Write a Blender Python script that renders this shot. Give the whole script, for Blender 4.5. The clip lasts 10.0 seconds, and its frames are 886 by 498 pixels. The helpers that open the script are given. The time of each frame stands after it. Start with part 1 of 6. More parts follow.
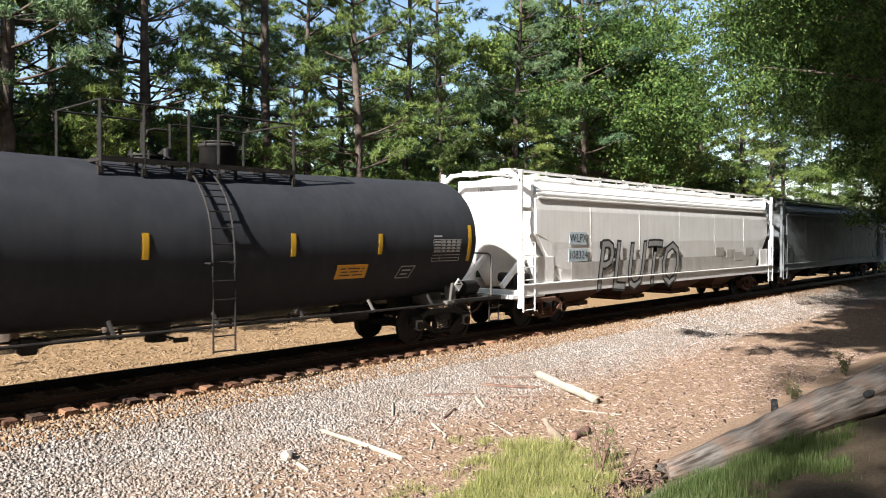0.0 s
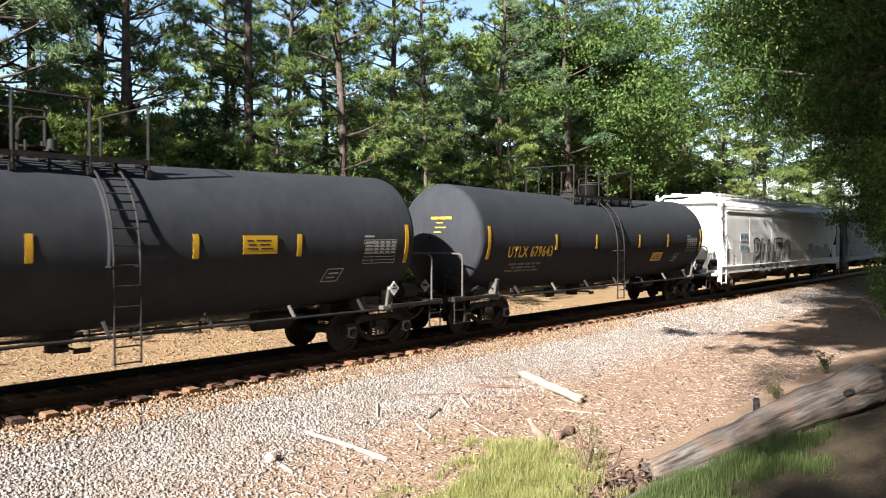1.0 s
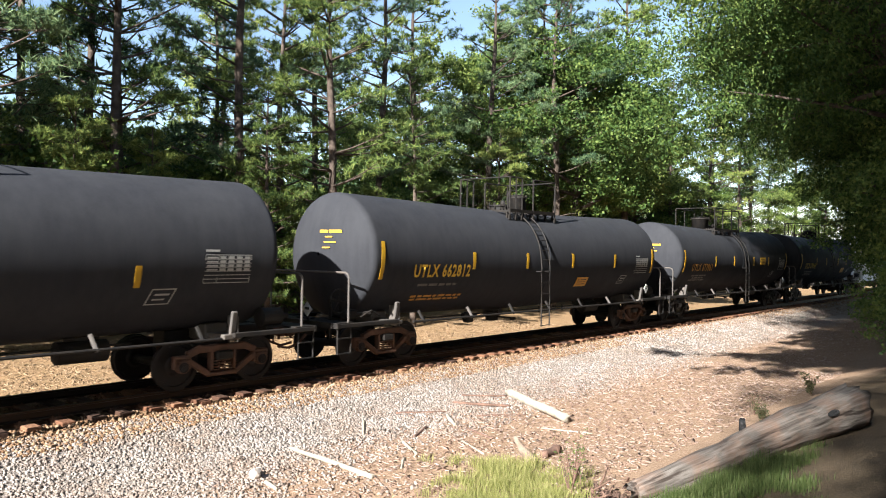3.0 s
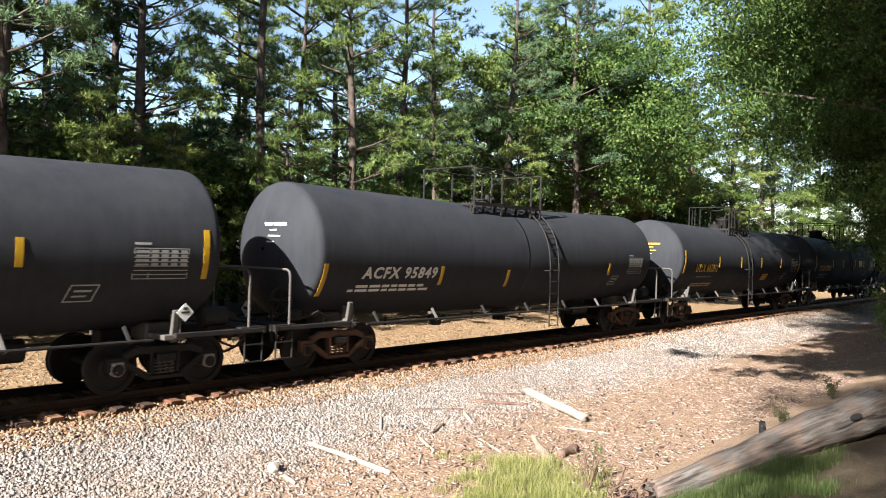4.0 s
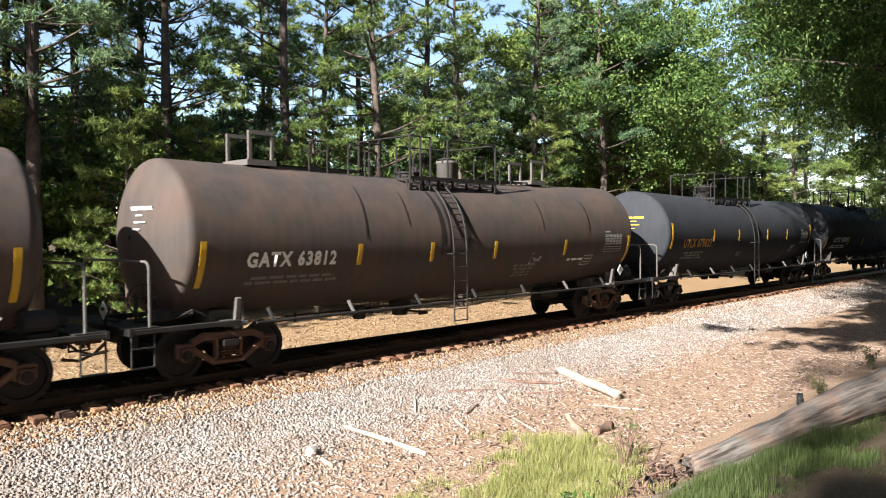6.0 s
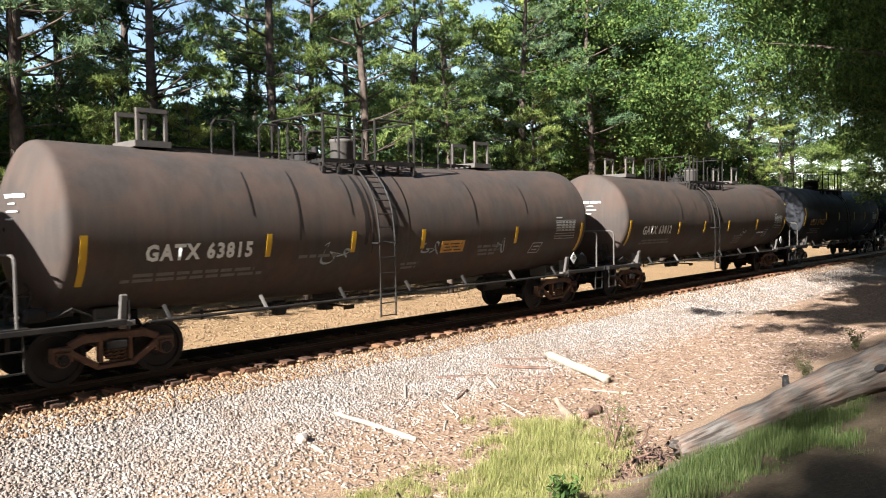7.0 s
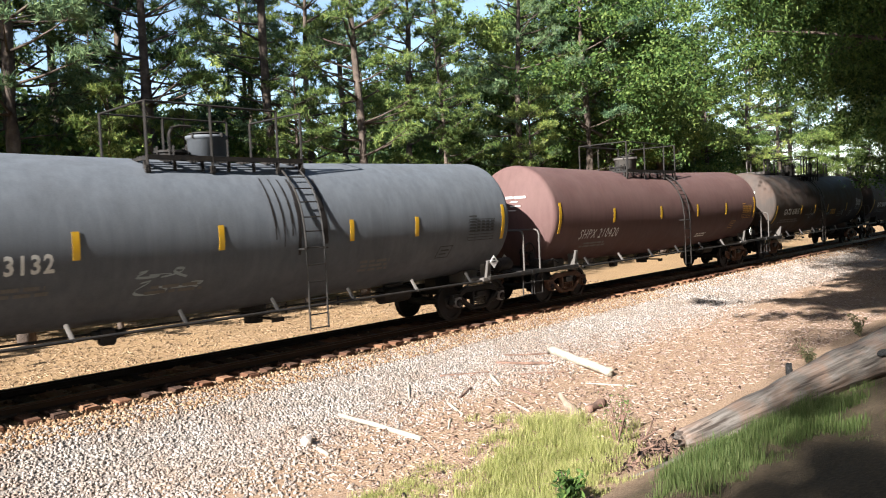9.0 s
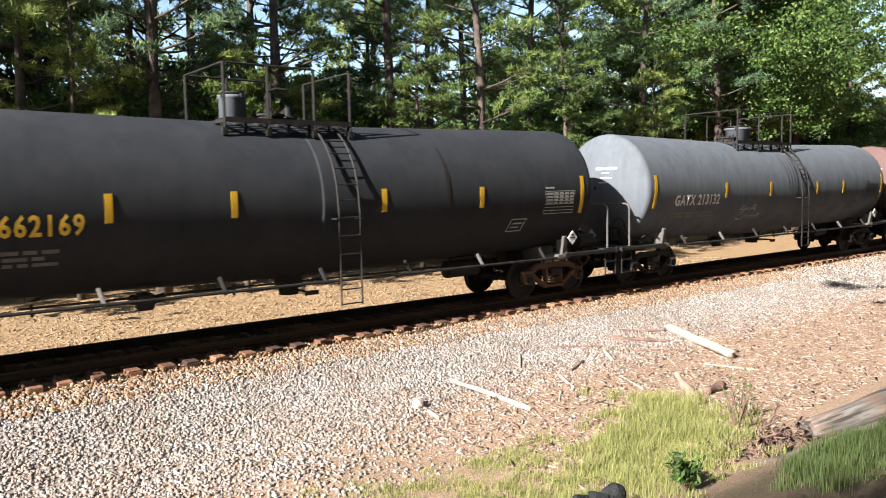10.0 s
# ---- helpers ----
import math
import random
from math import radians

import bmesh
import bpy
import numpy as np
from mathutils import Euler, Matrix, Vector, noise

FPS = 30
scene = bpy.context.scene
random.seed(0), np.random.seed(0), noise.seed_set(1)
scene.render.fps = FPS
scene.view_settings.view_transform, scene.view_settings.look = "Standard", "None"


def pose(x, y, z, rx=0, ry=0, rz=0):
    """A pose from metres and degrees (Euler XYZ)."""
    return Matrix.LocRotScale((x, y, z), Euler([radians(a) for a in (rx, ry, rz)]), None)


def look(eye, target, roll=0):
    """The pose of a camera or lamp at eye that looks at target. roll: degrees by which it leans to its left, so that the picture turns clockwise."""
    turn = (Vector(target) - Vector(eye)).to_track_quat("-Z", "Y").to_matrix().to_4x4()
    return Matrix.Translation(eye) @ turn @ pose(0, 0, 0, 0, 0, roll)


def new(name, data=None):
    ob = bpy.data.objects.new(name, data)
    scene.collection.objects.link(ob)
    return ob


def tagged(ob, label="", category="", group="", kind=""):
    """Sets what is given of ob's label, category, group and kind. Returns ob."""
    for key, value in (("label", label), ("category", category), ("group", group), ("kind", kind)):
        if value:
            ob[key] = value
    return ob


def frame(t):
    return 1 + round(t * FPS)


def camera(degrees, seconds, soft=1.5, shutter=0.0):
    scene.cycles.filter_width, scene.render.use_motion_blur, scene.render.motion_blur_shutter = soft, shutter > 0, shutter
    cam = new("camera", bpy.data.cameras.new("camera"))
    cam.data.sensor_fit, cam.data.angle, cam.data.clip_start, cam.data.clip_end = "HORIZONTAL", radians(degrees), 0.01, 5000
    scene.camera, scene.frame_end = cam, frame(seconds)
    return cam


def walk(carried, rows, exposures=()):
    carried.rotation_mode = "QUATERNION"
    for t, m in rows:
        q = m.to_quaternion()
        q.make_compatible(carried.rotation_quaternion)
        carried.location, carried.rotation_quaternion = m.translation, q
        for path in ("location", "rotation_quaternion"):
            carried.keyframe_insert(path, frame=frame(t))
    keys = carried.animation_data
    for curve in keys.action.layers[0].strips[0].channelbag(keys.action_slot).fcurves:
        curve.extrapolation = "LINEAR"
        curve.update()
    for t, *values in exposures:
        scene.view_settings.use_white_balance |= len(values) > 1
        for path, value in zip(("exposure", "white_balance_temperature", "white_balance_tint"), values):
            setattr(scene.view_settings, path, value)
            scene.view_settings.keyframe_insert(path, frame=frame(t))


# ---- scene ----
EXPOSED = 1.92
cam = camera(61.27, 10.0, soft=1.0, shutter=0.06)
PATH = [
    (0, (0.020, -13.950, 2.708), (14.826, -0.509, 2.336), 0.15),
    (0.5, (0.030, -13.961, 2.714), (15.014, -0.722, 2.291), 0.08),
    (1, (0.023, -13.943, 2.731), (15.105, -0.813, 2.338), 0.10),
    (1.5, (0.059, -14.016, 2.755), (14.718, -0.415, 3.076), 2.42),
    (2, (0.038, -13.958, 2.731), (15.002, -0.689, 2.742), -0.20),
    (2.5, (0.034, -13.963, 2.728), (15.202, -0.928, 2.861), 0.42),
    (2.7, (0.009, -13.940, 2.707), (15.299, -1.048, 2.895), 0.60),
    (3.8, (-0.001, -13.962, 2.707), (15.121, -0.875, 2.558), 2.02),
    (4, (-0.020, -13.938, 2.700), (14.954, -0.679, 2.733), 1.51),
    (4.5, (-0.010, -13.971, 2.694), (15.244, -1.038, 2.520), 2.11),
    (5, (-0.026, -13.945, 2.700), (15.104, -0.870, 2.326), 0.46),
    (5.5, (-0.028, -13.937, 2.689), (14.468, -0.161, 2.405), -0.41),
    (7, (-0.031, -13.962, 2.682), (14.618, -0.369, 1.889), -0.88),
    (7.5, (-0.020, -13.967, 2.691), (14.779, -0.542, 1.831), -1.41),
    (8, (-0.017, -13.968, 2.692), (14.598, -0.344, 1.801), -1.26),
    (8.5, (-0.005, -13.976, 2.692), (14.561, -0.295, 1.874), -1.88),
    (9, (-0.002, -13.976, 2.684), (14.630, -0.368, 1.844), -2.67),
    (9.5, (-0.050, -13.883, 2.638), (13.795, 0.502, 1.457), -0.91),
    (10, (-0.002, -13.915, 2.698), (12.358, 1.728, 1.104), -1.13),
]
walk(cam, [(t, look(eye, target, roll)) for t, eye, target, roll in PATH],
     [(0, EXPOSED - 0.30), (0.5, EXPOSED - 0.16), (1.6, EXPOSED), (10, EXPOSED)])

# ---- light: a clear late-summer morning, the sun low along the track ----
SUN_EL, SUN_AZ = 31.0, 6.5
SUN_DIR = Vector((-math.cos(radians(SUN_EL)) * math.cos(radians(SUN_AZ)),
                  -math.cos(radians(SUN_EL)) * math.sin(radians(SUN_AZ)), math.sin(radians(SUN_EL))))
world = bpy.data.worlds.new("sky")
scene.world = world
world.use_nodes = True
wn = world.node_tree
sky = wn.nodes.new("ShaderNodeTexSky")
sky.sky_type, sky.sun_disc = "NISHITA", False
sky.dust_density, sky.air_density = 0.8, 1.0
sky.sun_elevation, sky.sun_rotation = radians(SUN_EL), math.atan2(SUN_DIR.x, SUN_DIR.y)
wn.nodes["Background"].inputs[1].default_value = 0.068
wn.links.new(sky.outputs[0], wn.nodes["Background"].inputs[0])
sun_data = bpy.data.lights.new("sun", "SUN")
sun_data.energy, sun_data.angle, sun_data.color = 5.3, radians(0.6), (0.985, 0.975, 0.935)
sun = new("sun", sun_data)
sun.matrix_world = look(SUN_DIR * 60, (0, 0, 0))

# ---- materials ----


def nodes_of(name):
    m = bpy.data.materials.new(name)
    m.use_nodes = True
    t = m.node_tree
    return m, t, t.nodes["Principled BSDF"]


def noise_node(t, vec, scale, detail=4, rough=0.6):
    n = t.nodes.new("ShaderNodeTexNoise")
    n.inputs["Scale"].default_value, n.inputs["Detail"].default_value = scale, detail
    n.inputs["Roughness"].default_value = rough
    t.links.new(vec, n.inputs["Vector"])
    return n.outputs["Fac"]


def ramp(t, fac, stops):
    r = t.nodes.new("ShaderNodeValToRGB")
    while len(r.color_ramp.elements) < len(stops):
        r.color_ramp.elements.new(0.5)
    for e, (p, c) in zip(r.color_ramp.elements, stops):
        e.position, e.color = p, (*c, 1) if len(c) == 3 else c
    t.links.new(fac, r.inputs[0])
    return r.outputs[0]


def grey(v):
    return (v, v, v)


def mix(t, fac, a, b, mode="MIX"):
    n = t.nodes.new("ShaderNodeMix")
    n.data_type, n.blend_type = "RGBA", mode
    for sock, v in ((n.inputs[0], fac), (n.inputs[6], a), (n.inputs[7], b)):
        if isinstance(v, (int, float)):
            sock.default_value = v
        elif isinstance(v, tuple):
            sock.default_value = (*v, 1)
        else:
            t.links.new(v, sock)
    return n.outputs[2]


def scaled(t, vec, s):
    n = t.nodes.new("ShaderNodeMapping")
    n.inputs["Scale"].default_value = s
    t.links.new(vec, n.inputs[0])
    return n.outputs[0]


def bump(t, p, height, strength, dist):
    n = t.nodes.new("ShaderNodeBump")
    n.inputs["Strength"].default_value, n.inputs["Distance"].default_value = strength, dist
    t.links.new(height, n.inputs["Height"])
    t.links.new(n.outputs[0], p.inputs["Normal"])


def paint(name, color, rough=0.5, dust=(0.3, 0.25, 0.2), dusty=0.25, streak=0.3, metal=0.0, scale=1.0, gloss=0.2):
    """Weathered paint or metal: patches, vertical streaks and fine grain in the object's space."""
    m, t, p = nodes_of(name)
    co = t.nodes.new("ShaderNodeTexCoord").outputs["Object"]
    patch = noise_node(t, co, 1.3 * scale, 6)
    lines = noise_node(t, scaled(t, co, (3.5, 3.5, 0.25)), 1.6 * scale, 5)
    fine = noise_node(t, co, 38 * scale, 3)
    dark = tuple(c * 0.55 for c in color)
    c = mix(t, ramp(t, lines, [(0.35, grey(0)), (0.75, grey(streak))]), color, dark)
    c = mix(t, ramp(t, patch, [(0.4, grey(0)), (0.8, grey(dusty))]), c, dust)
    c = mix(t, ramp(t, fine, [(0.3, grey(0.0)), (0.8, grey(0.18))]), c, tuple(min(1, v * 1.5) for v in color))
    t.links.new(c, p.inputs["Base Color"])
    t.links.new(ramp(t, patch, [(0.3, grey(rough * 0.8)), (0.8, grey(min(1, rough * 1.35)))]), p.inputs["Roughness"])
    p.inputs["Metallic"].default_value = metal
    p.inputs["Specular IOR Level"].default_value = gloss
    bump(t, p, fine, 0.15, 0.01)
    return m


def earthy(name, stops, scale, rough=0.95, bump_by=0.5, dist=0.03, island=False, obj=False, patch=None):
    m, t, p = nodes_of(name)
    co = t.nodes.new("ShaderNodeTexCoord").outputs["Object"]
    fac = noise_node(t, co, scale, 8, 0.65)
    if island or obj:
        n = t.nodes.new("ShaderNodeNewGeometry" if island else "ShaderNodeObjectInfo")
        src = n.outputs["Random Per Island" if island else "Random"]
        mm = t.nodes.new("ShaderNodeMath")
        mm.operation = "MULTIPLY_ADD"
        mm.inputs[1].default_value = 0.7
        t.links.new(src, mm.inputs[0])
        ms = t.nodes.new("ShaderNodeMath")
        ms.operation = "MULTIPLY"
        ms.inputs[1].default_value = 0.3
        t.links.new(fac, ms.inputs[0])
        t.links.new(ms.outputs[0], mm.inputs[2])
        fac = mm.outputs[0]
    c = ramp(t, fac, stops)
    if patch:
        c = mix(t, ramp(t, noise_node(t, co, 0.75, 6, 0.7), [(0.42, grey(0)), (0.62, grey(0.75))]), c, patch, "MULTIPLY")
    t.links.new(c, p.inputs["Base Color"])
    p.inputs["Roughness"].default_value = rough
    p.inputs["Specular IOR Level"].default_value = 0.25
    bump(t, p, noise_node(t, co, scale * 6, 4), bump_by, dist)
    return m


def leafy(name, stops, trans=0.35, rough=0.55):
    """Leaves and needles: colour by leaf, some light let through."""
    m, t, p = nodes_of(name)
    g = t.nodes.new("ShaderNodeNewGeometry").outputs["Random Per Island"]
    o = t.nodes.new("ShaderNodeObjectInfo").outputs["Random"]
    co = t.nodes.new("ShaderNodeTexCoord").outputs["Object"]
    n = noise_node(t, co, 0.55, 3)
    add = t.nodes.new("ShaderNodeMath")
    add.operation = "MULTIPLY_ADD"
    add.inputs[1].default_value = 0.45
    t.links.new(g, add.inputs[0])
    sub = t.nodes.new("ShaderNodeMath")
    sub.operation = "MULTIPLY_ADD"
    sub.inputs[1].default_value = 0.25
    t.links.new(o, sub.inputs[0])
    half = t.nodes.new("ShaderNodeMath")
    half.operation = "MULTIPLY"
    half.inputs[1].default_value = 0.4
    t.links.new(n, half.inputs[0])
    t.links.new(half.outputs[0], sub.inputs[2])
    t.links.new(sub.outputs[0], add.inputs[2])
    col = ramp(t, add.outputs[0], stops)
    t.links.new(col, p.inputs["Base Color"])
    p.inputs["Roughness"].default_value = rough
    p.inputs["Specular IOR Level"].default_value = 0.12
    tr = t.nodes.new("ShaderNodeBsdfTranslucent")
    t.links.new(col, tr.inputs[0])
    ms = t.nodes.new("ShaderNodeMixShader")
    ms.inputs[0].default_value = trans
    t.links.new(p.outputs[0], ms.inputs[1])
    t.links.new(tr.outputs[0], ms.inputs[2])
    t.links.new(ms.outputs[0], t.nodes["Material Output"].inputs[0])
    return m


M_BLACK = paint("tank_black", (0.032, 0.033, 0.038), 0.62, (0.054, 0.055, 0.059), 0.35, 0.5, gloss=0.03)
M_CHAR = paint("tank_charcoal", (0.026, 0.027, 0.030), 0.62, (0.048, 0.047, 0.049), 0.4, 0.5, gloss=0.03)
M_BROWN = paint("tank_brown", (0.060, 0.049, 0.044), 0.66, (0.118, 0.066, 0.045), 0.5, 0.6, gloss=0.1)
M_RED = paint("tank_red", (0.102, 0.058, 0.054), 0.68, (0.138, 0.092, 0.082), 0.4, 0.5, gloss=0.1)
M_GREY = paint("tank_grey", (0.104, 0.112, 0.126), 0.66, (0.058, 0.058, 0.060), 0.4, 0.6, gloss=0.1)
M_WHITE = paint("hopper_white", (0.80, 0.775, 0.75), 0.5, (0.56, 0.50, 0.45), 0.3, 0.3)
M_HGREY = paint("hopper_grey", (0.139, 0.150, 0.157), 0.55, (0.139, 0.125, 0.111), 0.4, 0.5)
M_FRAME = paint("underframe_black", (0.014, 0.013, 0.013), 0.65, (0.050, 0.037, 0.026), 0.5, 0.4, 0.0, 3.0)
M_PALE = paint("frame_dusty_grey", (0.090, 0.082, 0.077), 0.7, (0.139, 0.104, 0.077), 0.5, 0.4, 0.0, 3.0)
M_RUST = paint("cast_steel_rust", (0.085, 0.046, 0.032), 0.8, (0.20, 0.10, 0.058), 0.6, 0.3, 0.0, 4.0)
M_WHEEL = paint("wheel_steel", (0.019, 0.017, 0.017), 0.6, (0.056, 0.038, 0.028), 0.4, 0.2, 0.3, 4.0)
M_CAP = paint("bearing_cap", (0.24, 0.22, 0.21), 0.45, (0.139, 0.070, 0.042), 0.5, 0.2, 0.2, 6.0)
M_TABLE = paint("dulled_white_stencil", (0.34, 0.335, 0.32), 0.6, (0.16, 0.15, 0.14), 0.5, 0.4, 0.0, 4.0)
M_YELLOW = paint("yellow_sheeting", (0.459, 0.258, 0.014), 0.45, (0.348, 0.244, 0.070), 0.4, 0.3, 0.0, 4.0)
M_YLET = paint("yellow_lettering", (0.72, 0.44, 0.05), 0.5, (0.3, 0.2, 0.06), 0.5, 0.5, 0.0, 4.0)
M_OLET = paint("faded_orange_lettering", (0.48, 0.24, 0.05), 0.6, (0.15, 0.09, 0.04), 0.6, 0.5, 0.0, 4.0)
M_WLET = paint("white_lettering", (0.62, 0.61, 0.58), 0.5, (0.3, 0.28, 0.26), 0.45, 0.4, 0.0, 4.0)
M_FAINT = paint("faint_stencil", (0.13, 0.12, 0.11), 0.6, (0.08, 0.07, 0.06), 0.6, 0.5, 0.0, 4.0)
M_ORANGE = paint("orange_placard", (0.522, 0.251, 0.021), 0.5, (0.348, 0.209, 0.070), 0.3, 0.2, 0.0, 4.0)
M_BLUE = paint("pale_blue_patch", (0.50, 0.58, 0.63), 0.5, (0.4, 0.4, 0.4), 0.4, 0.3, 0.0, 3.0)
M_INK = paint("black_ink", (0.03, 0.03, 0.03), 0.6, (0.1, 0.1, 0.1), 0.3, 0.3, 0.0, 4.0)
M_SPRAY = paint("grey_spray_paint", (0.30, 0.29, 0.285), 0.6, (0.46, 0.43, 0.41), 0.6, 0.5, 0.0, 3.0)
M_SPILL = paint("dried_spill", (0.018, 0.015, 0.014), 0.45, (0.04, 0.03, 0.025), 0.4, 0.5)
M_TAG = paint("pale_spray_paint", (0.26, 0.30, 0.31), 0.6, (0.12, 0.12, 0.12), 0.5, 0.4, 0.0, 3.0)
M_RAILTOP = paint("rail_steel", (0.034, 0.022, 0.016), 0.5, (0.055, 0.032, 0.020), 0.4, 0.1, 0.5, 4.0)
M_TIE = earthy("weathered_tie", [(0.2, (0.045, 0.024, 0.016)), (0.6, (0.126, 0.057, 0.032)), (0.9, (0.223, 0.114, 0.064))], 3.0, 0.9, 0.8, 0.02, obj=True)
M_BALLAST = earthy("crushed_granite", [(0.05, (0.115, 0.094, 0.082)), (0.3, (0.185, 0.154, 0.134)), (0.6, (0.262, 0.226, 0.202)), (0.95, (0.38, 0.342, 0.312))], 9.0, 0.85, 0.3, 0.01, island=True, patch=(0.78, 0.66, 0.57))
M_RUSTSTONE = earthy("rust_stained_granite", [(0.05, (0.084, 0.042, 0.021)), (0.5, (0.195, 0.115, 0.063)), (0.95, (0.320, 0.230, 0.153))], 9.0, 0.9, 0.3, 0.01, island=True)
M_CHIP = earthy("wood_chips", [(0.05, (0.104, 0.055, 0.038)), (0.5, (0.264, 0.177, 0.132)), (0.95, (0.432, 0.341, 0.293))], 9.0, 0.9, 0.3, 0.01, island=True)
M_STRAW = earthy("dry_straw", [(0.05, (0.105, 0.058, 0.032)), (0.5, (0.250, 0.162, 0.092)), (0.95, (0.365, 0.262, 0.170))], 9.0, 0.9, 0.3, 0.01, island=True)
M_LOG = earthy("barkless_log", [(0.25, (0.036, 0.027, 0.020)), (0.5, (0.108, 0.087, 0.073)), (0.75, (0.165, 0.144, 0.124))], 2.2, 0.9, 0.7, 0.03)


def grained(name, axis, stops):
    """Barkless wood: long pale fibres, dark cracks and brown stains along the given axis."""
    m, t, p = nodes_of(name)
    co = t.nodes.new("ShaderNodeTexCoord").outputs["Object"]
    ax = tuple(Vector(axis).normalized())
    dot, along, flat = (t.nodes.new("ShaderNodeVectorMath") for _ in range(3))
    dot.operation, along.operation, flat.operation = "DOT_PRODUCT", "SCALE", "SUBTRACT"
    t.links.new(co, dot.inputs[0])
    dot.inputs[1].default_value = ax
    along.inputs[0].default_value = tuple(0.93 * c for c in ax)
    t.links.new(dot.outputs["Value"], along.inputs["Scale"])
    t.links.new(co, flat.inputs[0])
    t.links.new(along.outputs[0], flat.inputs[1])
    fibre = noise_node(t, flat.outputs[0], 26, 6, 0.65)
    crack = noise_node(t, flat.outputs[0], 11, 4, 0.5)
    stain = noise_node(t, co, 2.6, 5)
    c = ramp(t, fibre, stops)
    c = mix(t, ramp(t, stain, [(0.45, grey(0)), (0.7, grey(0.65))]), c, (0.17, 0.095, 0.062))
    c = mix(t, ramp(t, crack, [(0.34, grey(0.9)), (0.42, grey(0))]), c, (0.03, 0.022, 0.018))
    t.links.new(c, p.inputs["Base Color"])
    p.inputs["Roughness"].default_value = 0.9
    p.inputs["Specular IOR Level"].default_value = 0.2
    bump(t, p, crack, 0.9, 0.04)
    return m


M_GREYLOG = grained("grey_grained_wood", (3.3, -1.8, 0.85), [(0.3, (0.045, 0.037, 0.031)), (0.5, (0.098, 0.084, 0.074)), (0.72, (0.165, 0.146, 0.132))])
M_STICK = earthy("bleached_wood", [(0.3, (0.213, 0.171, 0.124)), (0.55, (0.331, 0.294, 0.237)), (0.8, (0.378, 0.355, 0.312))], 6.0, 0.9, 0.5, 0.01)
M_DSTICK = earthy("dark_bark", [(0.3, (0.07, 0.045, 0.035)), (0.6, (0.17, 0.10, 0.075)), (0.8, (0.26, 0.17, 0.12))], 6.0, 0.95, 0.6, 0.02)
M_BARK = earthy("pine_bark", [(0.3, (0.038, 0.029, 0.024)), (0.55, (0.088, 0.066, 0.053)), (0.75, (0.155, 0.122, 0.10))], 3.0, 0.95, 0.9, 0.04)
M_COAL = earthy("charred_wood", [(0.3, (0.008, 0.008, 0.008)), (0.6, (0.02, 0.02, 0.021)), (0.85, (0.10, 0.10, 0.105))], 7.0, 0.8, 0.8, 0.03)
M_PINE = leafy("pine_needles", [(0.2, (0.026, 0.053, 0.021)), (0.5, (0.100, 0.148, 0.040)), (0.85, (0.33, 0.36, 0.10))], 0.2)
M_PINE2 = leafy("blue_pine_needles", [(0.2, (0.022, 0.050, 0.034)), (0.5, (0.066, 0.118, 0.058)), (0.85, (0.20, 0.26, 0.12))], 0.2)
M_LEAF = leafy("broad_leaves", [(0.2, (0.021, 0.047, 0.015)), (0.5, (0.066, 0.115, 0.029)), (0.85, (0.19, 0.235, 0.062))], 0.3)
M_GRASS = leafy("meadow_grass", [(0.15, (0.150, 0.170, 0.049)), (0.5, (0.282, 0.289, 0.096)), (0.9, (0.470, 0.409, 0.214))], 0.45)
# grass below the log: greener, and darkened so its colour carries the bank's shade
M_SHADEGRASS = leafy("bank_grass", [(0.15, (0.027, 0.045, 0.014)), (0.5, (0.054, 0.082, 0.023)), (0.9, (0.113, 0.127, 0.052))], 0.35)

# ---- mesh helpers ----


def np_mesh(name, verts, faces, mat, smooth=False):
    """A mesh from arrays of corners and equal-sided faces."""
    verts, faces = np.asarray(verts, np.float32), np.asarray(faces, np.int32)
    me = bpy.data.meshes.new(name)
    n, k = faces.shape
    me.vertices.add(len(verts))
    me.vertices.foreach_set("co", verts.ravel())
    me.loops.add(n * k)
    me.loops.foreach_set("vertex_index", faces.ravel())
    me.polygons.add(n)
    me.polygons.foreach_set("loop_start", np.arange(n, dtype=np.int32) * k)
    me.update(calc_edges=True)
    me.validate()
    if smooth:
        me.polygons.foreach_set("use_smooth", np.ones(len(me.polygons), bool))
    me.materials.append(mat)
    return me


def bm_mesh(name, bm, mat, smooth=False):
    me = bpy.data.meshes.new(name)
    bmesh.ops.recalc_face_normals(bm, faces=bm.faces)
    bm.to_mesh(me)
    bm.free()
    if smooth:
        me.polygons.foreach_set("use_smooth", np.ones(len(me.polygons), bool))
    me.materials.append(mat)
    return me


def part(name, data, material=None, parent=None, label="", at=None):
    """Links a bmesh or a finished mesh as one object under a thing or a part."""
    me = bm_mesh(name, data, material) if isinstance(data, bmesh.types.BMesh) else data
    ob = new(name, me)
    ob.parent = parent
    if at is not None:
        ob.matrix_basis = at if isinstance(at, Matrix) else Matrix.Translation(at)
    return tagged(ob, label)


SHARED = {}


def shared(key, maker, mat, smooth=False):
    """One mesh for all alike parts."""
    if (key, mat.name) not in SHARED:
        bm = bmesh.new()
        maker(bm)
        SHARED[key, mat.name] = bm_mesh(key, bm, mat, smooth)
    return SHARED[key, mat.name]


def box(bm, c, s, turn=None, bevel=0.0):
    m = Matrix.Translation(c) @ (turn or Matrix.Identity(4)) @ Matrix.Diagonal((*s, 1))
    got = bmesh.ops.create_cube(bm, size=1.0, matrix=m)["verts"]
    if bevel:
        edges = list({e for v in got for e in v.link_edges})
        bmesh.ops.bevel(bm, geom=edges, offset=bevel, segments=1, affect="EDGES")


